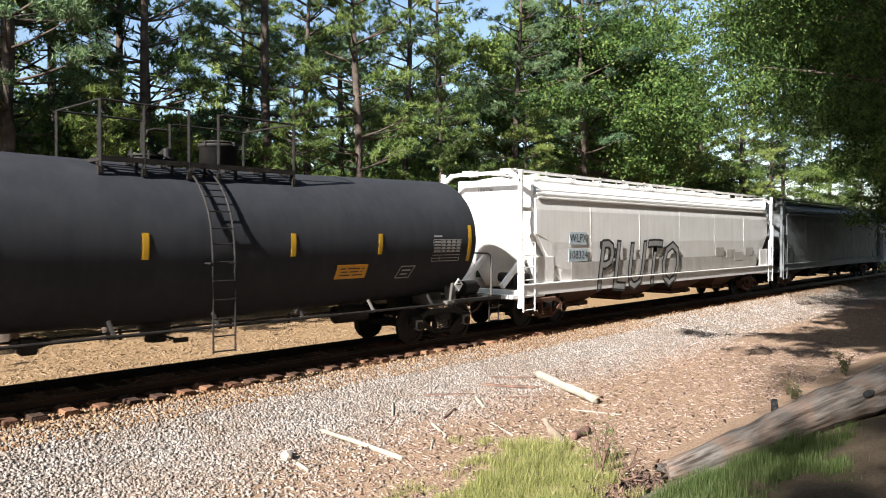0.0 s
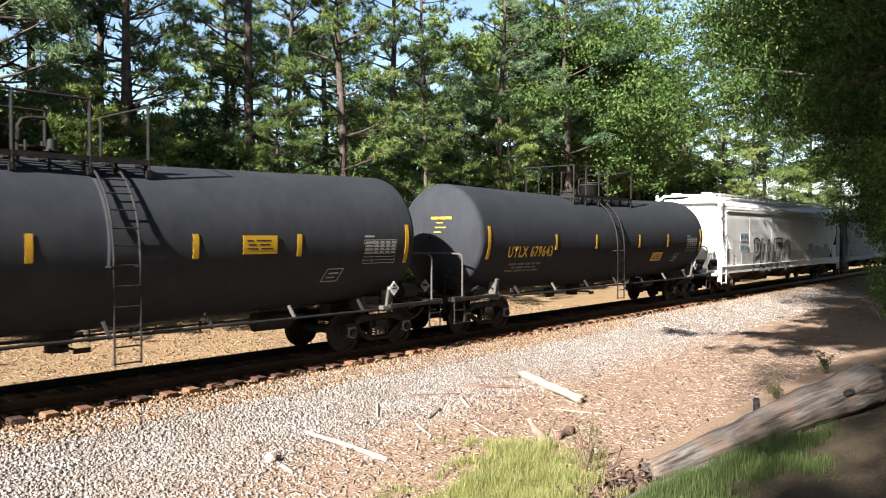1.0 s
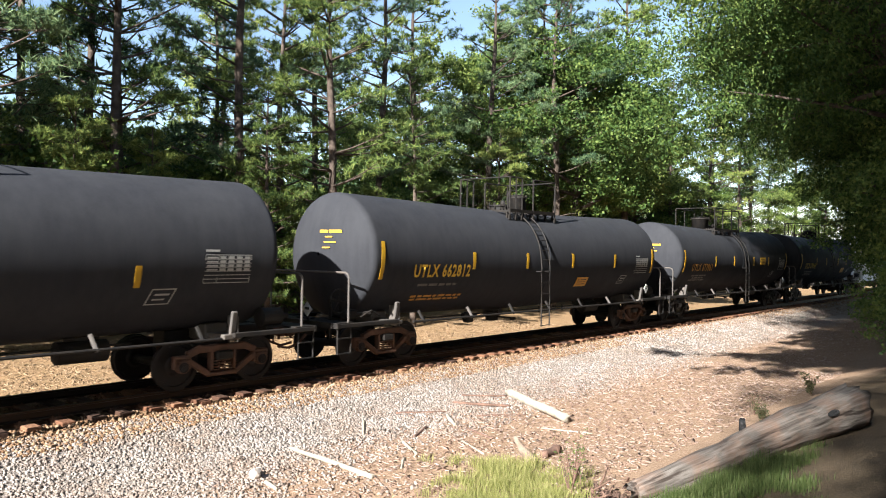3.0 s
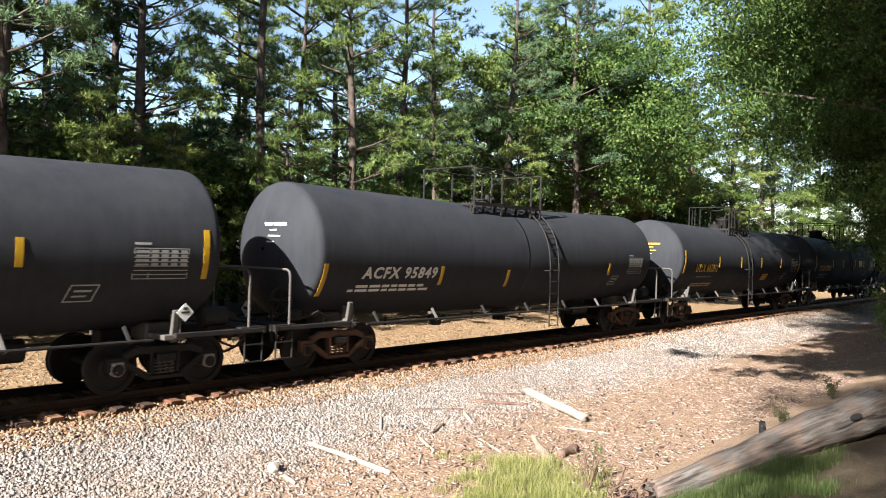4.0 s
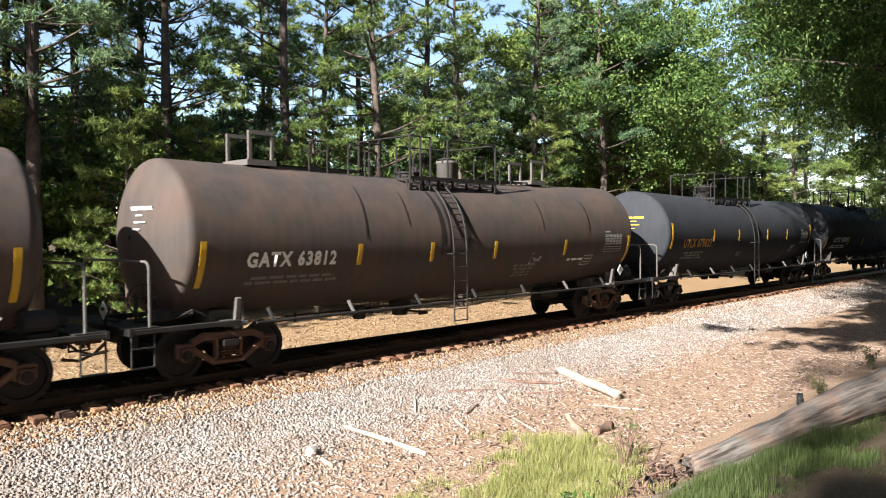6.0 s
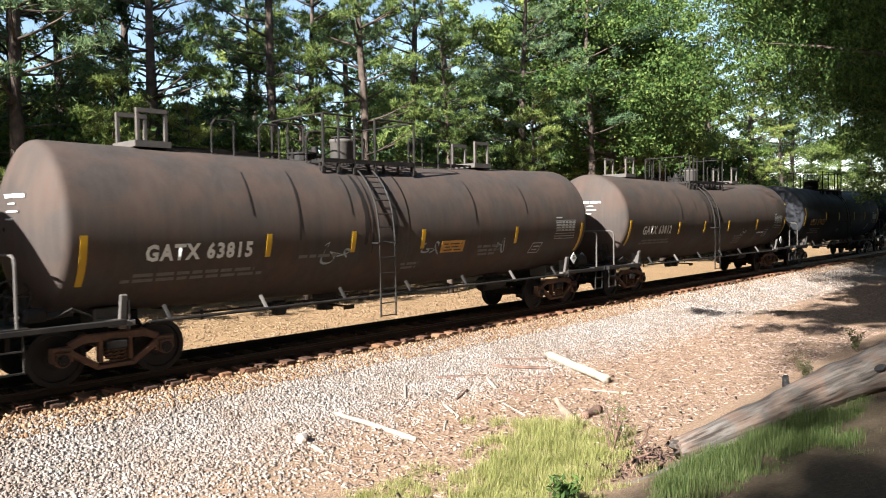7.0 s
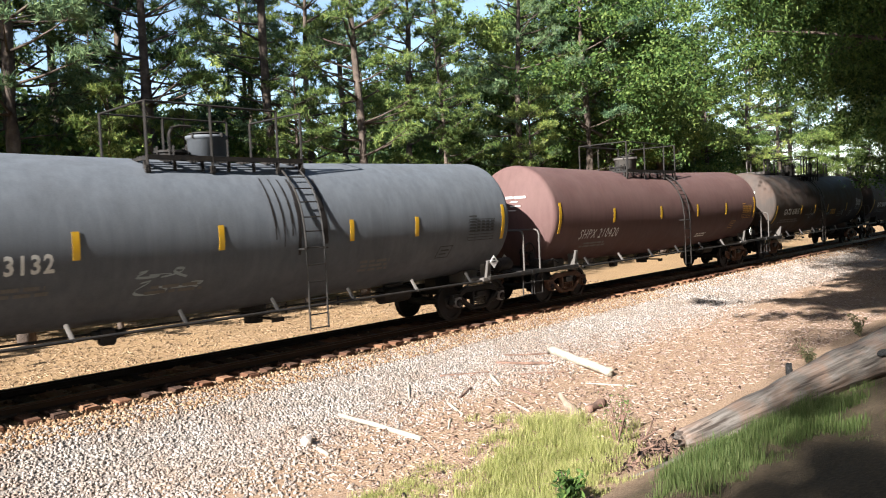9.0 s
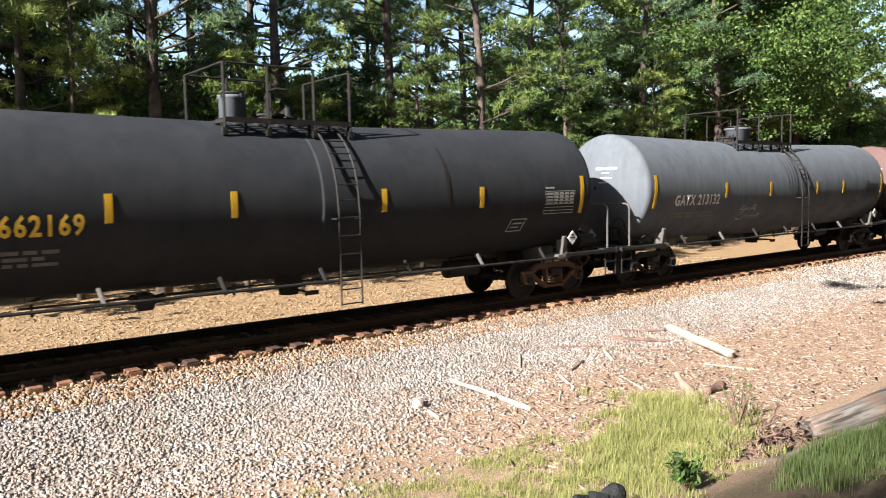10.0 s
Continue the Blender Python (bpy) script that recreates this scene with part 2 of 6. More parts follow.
def rod(bm, a, b, r, seg=8, r2=None):
    a, b = Vector(a), Vector(b)
    d = b - a
    m = Matrix.Translation((a + b) / 2) @ d.to_track_quat("Z", "Y").to_matrix().to_4x4()
    bmesh.ops.create_cone(bm, cap_ends=True, segments=seg, radius1=r, radius2=r if r2 is None else r2, depth=d.length, matrix=m)


def pipe(bm, pts, r, seg=6, radii=None):
    """A round bar swept along points."""
    pts = [Vector(p) for p in pts]
    rings = []
    for i, p in enumerate(pts):
        d = (pts[min(i + 1, len(pts) - 1)] - pts[max(i - 1, 0)]).normalized()
        q = d.to_track_quat("Z", "Y")
        rr = radii[i] if radii else r
        rings.append([bm.verts.new(p + q @ Vector((rr * math.cos(a), rr * math.sin(a), 0))) for a in (2 * math.pi * k / seg for k in range(seg))])
    for a, b in zip(rings, rings[1:]):
        for k in range(seg):
            bm.faces.new((a[k], a[(k + 1) % seg], b[(k + 1) % seg], b[k]))
    bm.faces.new(rings[0][::-1])
    bm.faces.new(rings[-1])


def lathe(bm, profile, seg=24, axis="x"):
    """Turns (along, radius) pairs about an axis through the origin."""
    rings = []
    for a, r in profile:
        ring = []
        for k in range(seg):
            t = 2 * math.pi * k / seg
            u, v = r * math.cos(t), r * math.sin(t)
            ring.append(bm.verts.new({"x": (a, u, v), "y": (u, a, v), "z": (u, v, a)}[axis]))
        rings.append(ring)
    for a, b in zip(rings, rings[1:]):
        for k in range(seg):
            bm.faces.new((a[k], a[(k + 1) % seg], b[(k + 1) % seg], b[k]))
    bm.faces.new(rings[0][::-1])
    bm.faces.new(rings[-1])


def letters(text, size, mat, place, shear=0.0, space=1.0, bold=0.0, deep=0.0, word=None, width=None):
    """Lettering as a mesh; place(u, v, w) lays a point of the flat writing, w proud of it, onto a surface."""
    cu = bpy.data.curves.new("lettering", "FONT")
    cu.body, cu.size, cu.align_x, cu.align_y = text, size, "CENTER", "CENTER"
    cu.shear, cu.space_character, cu.offset, cu.resolution_u = shear, space, bold, 2
    ob = new("lettering", cu)
    bpy.context.view_layer.update()
    me = bpy.data.meshes.new_from_object(ob.evaluated_get(bpy.context.evaluated_depsgraph_get()))
    bpy.data.objects.remove(ob)
    bm = bmesh.new()
    bm.from_mesh(me)
    if width:
        wide = max(v.co.x for v in bm.verts) - min(v.co.x for v in bm.verts)
        for v in bm.verts:
            v.co.x *= width / wide
    if word is not None:
        us = np.sort([v.co.x for v in bm.verts])
        guess = us[0] + (us[-1] - us[0]) * (text.index(" ") + 0.5) / len(text)
        near = np.abs((us[1:] + us[:-1]) / 2 - guess) < 0.14 * (us[-1] - us[0])
        cut = np.where(near, np.diff(us), 0).argmax()
        cut = (us[cut] + us[cut + 1]) / 2
        bmesh.ops.delete(bm, geom=[v for v in bm.verts if (v.co.x > cut) != (word == 1)], context="VERTS")
    bmesh.ops.subdivide_edges(bm, edges=[e for e in bm.edges if e.calc_length() > 0.25], cuts=2)
    for v in bm.verts:
        v.co = place(v.co.x, v.co.y, deep)
    bpy.data.meshes.remove(me)
    out = bpy.data.meshes.new("lettering")
    bm.to_mesh(out)
    bm.free()
    out.materials.append(mat)
    return out


# ---- the lie of the land: z = 0 is the top of the rails, x runs along them ----


def ripple(x, y, f):
    return np.sin(x * f + 1.3 * np.sin(y * f * 0.7)) * np.cos(y * f * 1.1 + 0.9 * np.sin(x * f * 0.6))


PROFILE = [(-2000, 20.0), (-60, 6.0), (-20, 2.3), (-14, 1.15), (-11, 0.12), (-9.7, -0.36), (-8.6, -0.60), (-7, -0.69), (-4.3, -0.68),
           (-3.3, -0.60), (-1.75, -0.31), (-1.3, -0.245), (1.3, -0.25), (1.8, -0.30), (3.2, -0.55), (6, -0.55), (10, -0.3), (20, 0.2), (60, 2.0), (2000, 30.0)]


def ground_z(x, y):
    x, y = np.asarray(x, float), np.asarray(y, float)
    z = np.interp(y, [p[0] for p in PROFILE], [p[1] for p in PROFILE])
    rough = np.clip((np.abs(y) - 1.6) / 2.0, 0, 1)
    z = z + rough * (0.035 * ripple(x, y, 0.8) + 0.018 * ripple(x + 3, y, 2.7))
    far = np.clip((np.abs(y) - 12) / 20, 0, 1)
    return z + far * 0.4 * ripple(x, y, 0.11)

# ---- ground ----


def ground_material():
    m, t, p = nodes_of("ground_soil")
    geo = t.nodes.new("ShaderNodeTexCoord").outputs["Object"]
    xyz = t.nodes.new("ShaderNodeSeparateXYZ")
    t.links.new(geo, xyz.inputs[0])
    wob = noise_node(t, geo, 0.7, 5)
    yy = t.nodes.new("ShaderNodeMath")
    yy.operation = "MULTIPLY_ADD"
    yy.inputs[1].default_value = 1.6
    t.links.new(wob, yy.inputs[0])
    t.links.new(xyz.outputs[1], yy.inputs[2])
    span = t.nodes.new("ShaderNodeMapRange")
    span.inputs["From Min"].default_value, span.inputs["From Max"].default_value = -14.0, 14.0
    t.links.new(yy.outputs[0], span.inputs[0])
    big, fine = noise_node(t, geo, 1.1, 6), noise_node(t, geo, 26, 6, 0.7)
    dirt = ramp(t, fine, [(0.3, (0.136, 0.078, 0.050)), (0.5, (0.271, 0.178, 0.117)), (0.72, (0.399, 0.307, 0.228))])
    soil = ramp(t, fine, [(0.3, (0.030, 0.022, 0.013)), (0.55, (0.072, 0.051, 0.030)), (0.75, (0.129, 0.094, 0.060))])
    grit = ramp(t, fine, [(0.3, (0.087, 0.067, 0.057)), (0.5, (0.211, 0.184, 0.164)), (0.7, (0.366, 0.328, 0.298))])
    rusty = ramp(t, fine, [(0.3, (0.071, 0.036, 0.022)), (0.5, (0.185, 0.107, 0.057)), (0.7, (0.299, 0.192, 0.114))])
    straw = ramp(t, fine, [(0.3, (0.120, 0.066, 0.032)), (0.5, (0.262, 0.165, 0.085)), (0.72, (0.370, 0.262, 0.150))])
    forest = ramp(t, fine, [(0.3, (0.036, 0.025, 0.014)), (0.6, (0.093, 0.061, 0.032)), (0.8, (0.143, 0.100, 0.050))])

    def edge(y0, y1):
        n = t.nodes.new("ShaderNodeMapRange")
        n.inputs["From Min"].default_value, n.inputs["From Max"].default_value = y0, y1
        t.links.new(yy.outputs[0], n.inputs[0])
        return n.outputs[0]

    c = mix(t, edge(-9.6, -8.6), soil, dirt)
    c = mix(t, edge(-4.2, -2.8), c, grit)
    c = mix(t, edge(-1.5, -0.9), c, rusty)
    c = mix(t, edge(2.6, 3.4), c, straw)
    c = mix(t, edge(10.0, 13.0), c, forest)
    c = mix(t, ramp(t, big, [(0.35, grey(0)), (0.7, grey(0.35))]), c, mix(t, 0.6, c, (0.12, 0.075, 0.045)))
    t.links.new(c, p.inputs["Base Color"])
    p.inputs["Roughness"].default_value = 0.95
    p.inputs["Specular IOR Level"].default_value = 0.2
    bump(t, p, fine, 0.8, 0.03)
    return m


def spaced(stops):
    """Coordinates between stops (from, to, step)."""
    out = [np.arange(a, b, s) for a, b, s in stops]
    return np.unique(np.concatenate([*out, [stops[-1][1]]]))


GX = spaced([(-1500, -200, 260), (-200, -20, 15), (-20, 40, 0.3), (40, 120, 2.0), (120, 400, 20), (400, 2500, 300)])
GY = spaced([(-1500, -100, 280), (-100, -18, 6), (-18, 12, 0.2), (12, 60, 3), (60, 200, 20), (200, 2500, 300)])
XX, YY = np.meshgrid(GX, GY, indexing="ij")
verts = np.stack([XX, YY, ground_z(XX, YY)], -1).reshape(-1, 3)
ii = (np.arange(len(GX) - 1)[:, None] * len(GY) + np.arange(len(GY) - 1)).ravel()
faces = np.stack([ii, ii + len(GY), ii + len(GY) + 1, ii + 1], -1)
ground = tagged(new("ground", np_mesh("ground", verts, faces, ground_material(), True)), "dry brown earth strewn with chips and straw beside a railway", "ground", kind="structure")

rng = np.random.default_rng(7)
CUBE = np.array([(-1, -1, -1), (1, -1, -1), (1, 1, -1), (-1, 1, -1), (-1, -1, 1), (1, -1, 1), (1, 1, 1), (-1, 1, 1)], float)
CUBE_F = np.array([(0, 3, 2, 1), (4, 5, 6, 7), (0, 1, 5, 4), (1, 2, 6, 5), (2, 3, 7, 6), (3, 0, 4, 7)])


def turns(n):
    """Random rotation matrices."""
    q = rng.normal(size=(n, 4))
    w, x, y, z = (q / np.linalg.norm(q, axis=1, keepdims=True)).T
    return np.stack([np.stack([1 - 2 * (y * y + z * z), 2 * (x * y - z * w), 2 * (x * z + y * w)], -1),
                     np.stack([2 * (x * y + z * w), 1 - 2 * (x * x + z * z), 2 * (y * z - x * w)], -1),
                     np.stack([2 * (x * z - y * w), 2 * (y * z + x * w), 1 - 2 * (x * x + y * y)], -1)], -2)


def stones(name, x, y, size, mat, flat=1.0, sink=0.08, long=1.0, lay=None):
    """Many uneven lumps lying on the ground as one mesh."""
    n = len(x)
    pts = CUBE[None] * (1 + rng.uniform(-0.42, 0.42, (n, 8, 3)))
    pts = pts * np.stack([size * long, size * rng.uniform(0.6, 1, n), size * rng.uniform(0.5, 0.9, n) * flat], -1)[:, None] * 0.5
    if lay is None:
        pts = np.einsum("nij,nkj->nki", turns(n), pts)
    else:
        a, tip = rng.uniform(0, 2 * np.pi, n), rng.normal(0, lay, n)
        pts[..., 2] += pts[..., 0] * tip[:, None]
        c, s = np.cos(a)[:, None], np.sin(a)[:, None]
        pts = np.stack([c * pts[..., 0] - s * pts[..., 1], s * pts[..., 0] + c * pts[..., 1], pts[..., 2]], -1)
    pts += np.stack([x, y, ground_z(x, y) + size * flat * sink], -1)[:, None]
    f = (CUBE_F[None] + 8 * np.arange(n)[:, None, None]).reshape(-1, 4)
    return new(name, np_mesh(name, pts.reshape(-1, 3), f, mat))


def strewn(parts):
    """x and y of random places in (x0, x1, y0, y1, per square metre)."""
    xs, ys = [], []
    for x0, x1, y0, y1, per in parts:
        n = int((x1 - x0) * (y1 - y0) * per)
        xs.append(rng.uniform(x0, x1, n))
        ys.append(rng.uniform(y0, y1, n))
    return np.concatenate(xs), np.concatenate(ys)


x, y = strewn([(-3, 8, -7.0, -1.5, 640), (8, 14, -5.4, -1.5, 700), (14, 24, -5.2, -1.5, 400), (24, 40, -4.6, -1.5, 170), (40, 70, -3.5, -1.5, 80)])
edge_y = -3.75 - 2.9 * np.clip((9 - x) / 9, 0, 1.2) + 0.25 * np.clip((x - 12) / 8, 0, 3) + 0.35 * ripple(x, y, 0.9)
keep = (y > edge_y) | (rng.random(len(x)) < 0.8 * np.exp((y - edge_y) * 1.0))
x, y = x[keep], y[keep]
stone_size = rng.uniform(0.019, 0.050, len(x)) * np.where(x > 24, 1.5, 1)
tagged(stones("ballast", x, y, stone_size, M_BALLAST), "pale grey crushed granite ballast along the track", "gravel", kind="stuff")
x, y = strewn([(-3, 24, -2.2, -1.15, 330), (24, 60, -2.1, -1.15, 90), (-3, 30, -1.15, 1.3, 45), (-3, 30, 1.3, 3.2, 50)])
tagged(stones("track_ballast", x, y, rng.uniform(0.028, 0.064, len(x)), M_RUSTSTONE), "rust-stained gravel between and beside the ties", "gravel", kind="stuff")
x, y = strewn([(6, 24, -9.0, -3.4, 130), (24, 45, -8.0, -3.0, 40)])
keep = (y < -4.0 + 0.5 * ripple(x, y, 0.9)) | (x > 11)
x, y = x[keep], y[keep]
n = len(x)
tagged(stones("wood_chips", x, y, rng.uniform(0.02, 0.045, n), M_CHIP, 0.35, 0.4, rng.uniform(1.2, 3.6, n), lay=0.25), "scattered pale wood chips and pine straw", "wood chips", kind="stuff")
x, y = strewn([(2, 30, 3.0, 10.0, 85)])
n = len(x)
tagged(stones("dry_straw", x, y, rng.uniform(0.02, 0.045, n), M_STRAW, 0.35, 0.3, rng.uniform(1.5, 4.5, n), lay=0.25), "sunlit dry straw covering the far verge", "straw", kind="stuff")

# ---- the track: two rails on wooden ties ----
track = tagged(new("railway_track"), "single railway track, rusty rails on weathered wooden ties", "track", kind="structure")


def rail_bm(bm):
    half = [(0.036, 0.0), (0.036, -0.035), (0.009, -0.05), (0.009, -0.135), (0.066, -0.155), (0.07, -0.17)]
    loop = half + [(-a, b) for a, b in half[::-1]]
    ends = [[bm.verts.new((xx, a, b)) for a, b in loop] for xx in (-300.0, 400.0)]
    for k in range(len(loop)):
        bm.faces.new((ends[0][k], ends[0][(k + 1) % len(loop)], ends[1][(k + 1) % len(loop)], ends[1][k]))


for side in (-1, 1):
    part("rail", shared("rail", rail_bm, M_RAILTOP), parent=track, at=(0, side * 0.755, 0))


def tie_bm(bm):
    box(bm, (0, 0, -0.26), (0.23, 2.66, 0.18), bevel=0.015)
    for s in (-1, 1):
        box(bm, (0, s * 0.755, -0.168), (0.19, 0.34, 0.016))
        for a in (-0.06, 0.06):
            for b in (-0.10, 0.10):
                box(bm, (a, s * 0.755 + b, -0.15), (0.03, 0.03, 0.03))


rnd = random.Random(3)
tie_mesh = shared("tie", tie_bm, M_TIE)
for k in range(-12, 190):
    part("tie", tie_mesh, parent=track, at=pose(k * 0.5 + rnd.uniform(-0.03, 0.03), rnd.uniform(-0.05, 0.05), rnd.uniform(-0.012, 0.008), 0, 0, rnd.uniform(-1.5, 1.5)))

# ---- rolling stock ----
SPEED = 15.936  # metres a second along +x
CARS, WHEELS = [], []
R_TANK, Z_TANK, BEND = 1.53, 2.50, 0.13


def wheelset_bm(bm):
    tread = [(-0.07, 0.40), (-0.065, 0.485), (-0.035, 0.49), (-0.03, 0.465), (0.065, 0.455), (0.07, 0.40), (0.03, 0.385), (0.02, 0.20), (0.06, 0.15), (0.06, 0.08)]
    for s in (-1, 1):
        sub = bmesh.new()
        lathe(sub, [(-0.05, 0.08), (-0.05, 0.15), (-0.02, 0.2), (-0.03, 0.385)] + tread, 20, "y")
        bmesh.ops.transform(sub, matrix=Matrix.Translation((0, s * 0.755, 0)) @ Matrix.Diagonal((1, -s, 1, 1)), verts=sub.verts)
        me = bpy.data.meshes.new("tmp")
        sub.to_mesh(me)
        sub.free()
        bm.from_mesh(me)
        bpy.data.meshes.remove(me)
        rod(bm, (0, s * 0.99, 0), (0, s * 1.13, 0), 0.10, 14)
        rod(bm, (0, s * 1.13, 0), (0, s * 1.15, 0), 0.075, 10)
        for a in range(3):
            t = a * 2.094
            rod(bm, (0.05 * math.cos(t), s * 1.15, 0.05 * math.sin(t)), (0.05 * math.cos(t), s * 1.165, 0.05 * math.sin(t)), 0.016, 6)
    rod(bm, (0, -1.0, 0), (0, 1.0, 0), 0.085, 12)


def side_frame_bm(bm):
    """A cast three-piece bogie side: pedestals, sloping arms and the spring pocket."""
    box(bm, (0, 0, 0.30), (1.15, 0.14, 0.14), bevel=0.02)
    for s in (-1, 1):
        box(bm, (s * 0.60, 0, 0.27), (0.36, 0.13, 0.13), pose(0, 0, 0, 0, s * 22, 0), 0.02)
        box(bm, (s * 0.89, 0, 0.17), (0.34, 0.15, 0.08), bevel=0.02)
        box(bm, (s * 1.03, 0, 0.06), (0.06, 0.14, 0.20), bevel=0.015)
        box(bm, (s * 0.735, 0, 0.06), (0.06, 0.14, 0.22), bevel=0.015)
        box(bm, (s * 0.52, 0, -0.05), (0.62, 0.13, 0.11), pose(0, 0, 0, 0, s * -33, 0), 0.02)
        box(bm, (s * 0.255, 0, 0.08), (0.07, 0.15, 0.42), bevel=0.015)
    box(bm, (0, 0, -0.20), (0.66, 0.17, 0.08), bevel=0.02)


def spring_bm(bm):
    pts = [(0.055 * math.cos(a), 0.055 * math.sin(a), -0.16 + 0.27 * k / 40) for k in range(41) for a in (k * 0.72,)]
    pipe(bm, pts, 0.017, 5)


def bolster_bm(bm):
    box(bm, (0, 0, 0.16), (0.36, 2.3, 0.17), bevel=0.03)
    box(bm, (0, 0, 0.30), (0.42, 0.6, 0.14), bevel=0.02)
    for s in (-1, 1):
        box(bm, (s * 0.45, 0, -0.02), (0.10, 1.5, 0.12), bevel=0.02)
        box(bm, (s * 0.5, 0, -0.12), (0.06, 0.3, 0.2), bevel=0.02)


def bogie(car, x, rusty):
    b = part("bogie", shared("bogie_bolster", bolster_bm, M_FRAME), parent=car, at=(x, 0, 0.46))
    for s in (-1, 1):
        part("side_frame", shared("side_frame", side_frame_bm, M_RUST if rusty else M_FRAME), parent=b, at=(0, s * 1.0, 0))
        for k in (-1, 0, 1):
            part("spring", shared("spring", spring_bm, M_PALE if not rusty else M_RUST), parent=b, at=(k * 0.125, s * 1.03, 0))
        ax = part("wheelset", shared("wheelset", wheelset_bm, M_WHEEL), parent=b, at=(s * 0.89, 0, 0))
        WHEELS.append((ax, s * 0.89))
        for q in (-1, 1):
            part("bearing_adapter", shared("bearing_adapter", lambda bm: (rod(bm, (0, -0.06, 0), (0, 0.06, 0), 0.125, 14), box(bm, (0, 0, 0.10), (0.22, 0.13, 0.07), bevel=0.015)), M_CAP if not rusty else M_RUST), parent=b, at=(s * 0.89, q * 1.05, 0))
    return b


def on_tank(xc, half, zoff=0.0, radius=None):
    """Lays flat writing, u along and v up from a height, onto the near side of a tank."""
    rad = radius or R_TANK

    def place(u, v, w, x0, z0):
        x = x0 + u
        centre = Z_TANK + zoff + BEND * abs(x) / half
        th = (z0 - centre) / rad + v / rad
        th = max(-1.35, min(1.5, th))
        return Vector((x, -(rad + 0.008 + w) * math.cos(th), centre + (rad + 0.008 + w) * math.sin(th)))

    return place


def shell_mesh(half, mat, rad=R_TANK, zoff=0.0, key=None):
    """A tank of two cylinders that dip a little to the middle, with domed heads and raised weld seams."""
    if ("shell", key, mat.name) in SHARED:
        return SHARED["shell", key, mat.name]
    seams = [half * k / 3.0 for k in (-2.97, -2, -1, 1, 2, 2.97)] + [0.0]
    kn, dish = 0.17, 2.9
    lim = math.asin((rad - kn) / (dish - kn))
    d0 = (dish - kn) * math.cos(lim)
    head = [((dish * math.cos(a) - d0), dish * math.sin(a)) for a in np.linspace(0.015, lim, 8)]
    head += [(kn * math.cos(a), rad - kn + kn * math.sin(a)) for a in np.linspace(lim, math.pi / 2, 6)[1:]]
    xs = [(-half - a, r) for a, r in head]
    along = sorted({*np.linspace(-half, half, 23).tolist(), *(s + d for s in seams for d in (-0.035, 0.0, 0.035))})
    xs += [(a, rad + (0.0004 if a in seams else 0.0)) for a in along[1:-1]]
    xs += [(half + a, r) for a, r in head[::-1]]
    seg = 72
    th = np.linspace(0, 2 * np.pi, seg, endpoint=False)
    v = np.array([[(a, r * np.cos(t), Z_TANK + zoff + BEND * min(abs(a), half) / half + r * np.sin(t)) for t in th] for a, r in xs])
    n = len(xs)
    i, j = np.meshgrid(np.arange(n - 1), np.arange(seg), indexing="ij")
    f = np.stack([i * seg + j, (i + 1) * seg + j, (i + 1) * seg + (j + 1) % seg, i * seg + (j + 1) % seg], -1).reshape(-1, 4)
    me = np_mesh("shell", v.reshape(-1, 3), f[:, ::-1], mat, True)
    SHARED["shell", key, mat.name] = me
    return me


def patch_mesh(name, place, x0, z0, w, h, mat, proud=0.0, nu=2, nv=6):
    """A thin sheet laid on a tank's side."""
    bm = bmesh.new()
    grid = [[[bm.verts.new(place((a / nu - 0.5) * w, (b / nv - 0.5) * h, proud + d, x0, z0)) for b in range(nv + 1)] for a in range(nu + 1)] for d in (0.0, 0.006)]
    for a in range(nu):
        for b in range(nv):
            bm.faces.new((grid[1][a][b], grid[1][a + 1][b], grid[1][a + 1][b + 1], grid[1][a][b + 1]))
    for a in range(nu):
        for b in (0, nv):
            bm.faces.new((grid[0][a][b], grid[0][a + 1][b], grid[1][a + 1][b], grid[1][a][b]))
    for b in range(nv):
        for a in (0, nu):
            bm.faces.new((grid[0][a][b], grid[0][a][b + 1], grid[1][a][b + 1], grid[1][a][b]))
    return bm_mesh(name, bm, mat)


def bars_mesh(name, place, x0, z0, rows, mat, height=0.07, gap=0.045, seed=1, cells=5):
    """Unreadable small writing: rows of short bars; rows is a list of widths."""
    r = random.Random(seed)
    bm = bmesh.new()
    for k, width in enumerate(rows):
        zc = z0 - k * (height + gap)
        u = -width / 2
        while u < width / 2:
            w = min(r.uniform(0.12, 0.4), width / 2 - u)
            q = [bm.verts.new(place(a, b, 0.005, x0, zc)) for a, b in ((u, -height / 2), (u + w, -height / 2), (u + w, height / 2), (u, height / 2))]
            bm.faces.new(q)
            u += w + 0.06
    return bm_mesh(name, bm, mat)


def lettering_mesh(text, size, mat, place, x0, z0, **kw):
    return letters(text, size, mat, lambda u, v, w: place(u, v, w + 0.004, x0, z0), **kw)


def ladder_bm(bm, rad, zc, dx):
    """One stile of the side ladder: over the curve of the tank and down past its belly."""
    pts = [(dx, -(rad + 0.10) * math.cos(a), zc + (rad + 0.10) * math.sin(a)) for a in np.linspace(1.15, 0.1, 9)]
    pts += [(dx, -(rad + 0.13), zc - 0.2), (dx, -(rad + 0.13), 1.1), (dx, -(rad + 0.13), 0.52)]
    pipe(bm, pts, 0.022, 6)


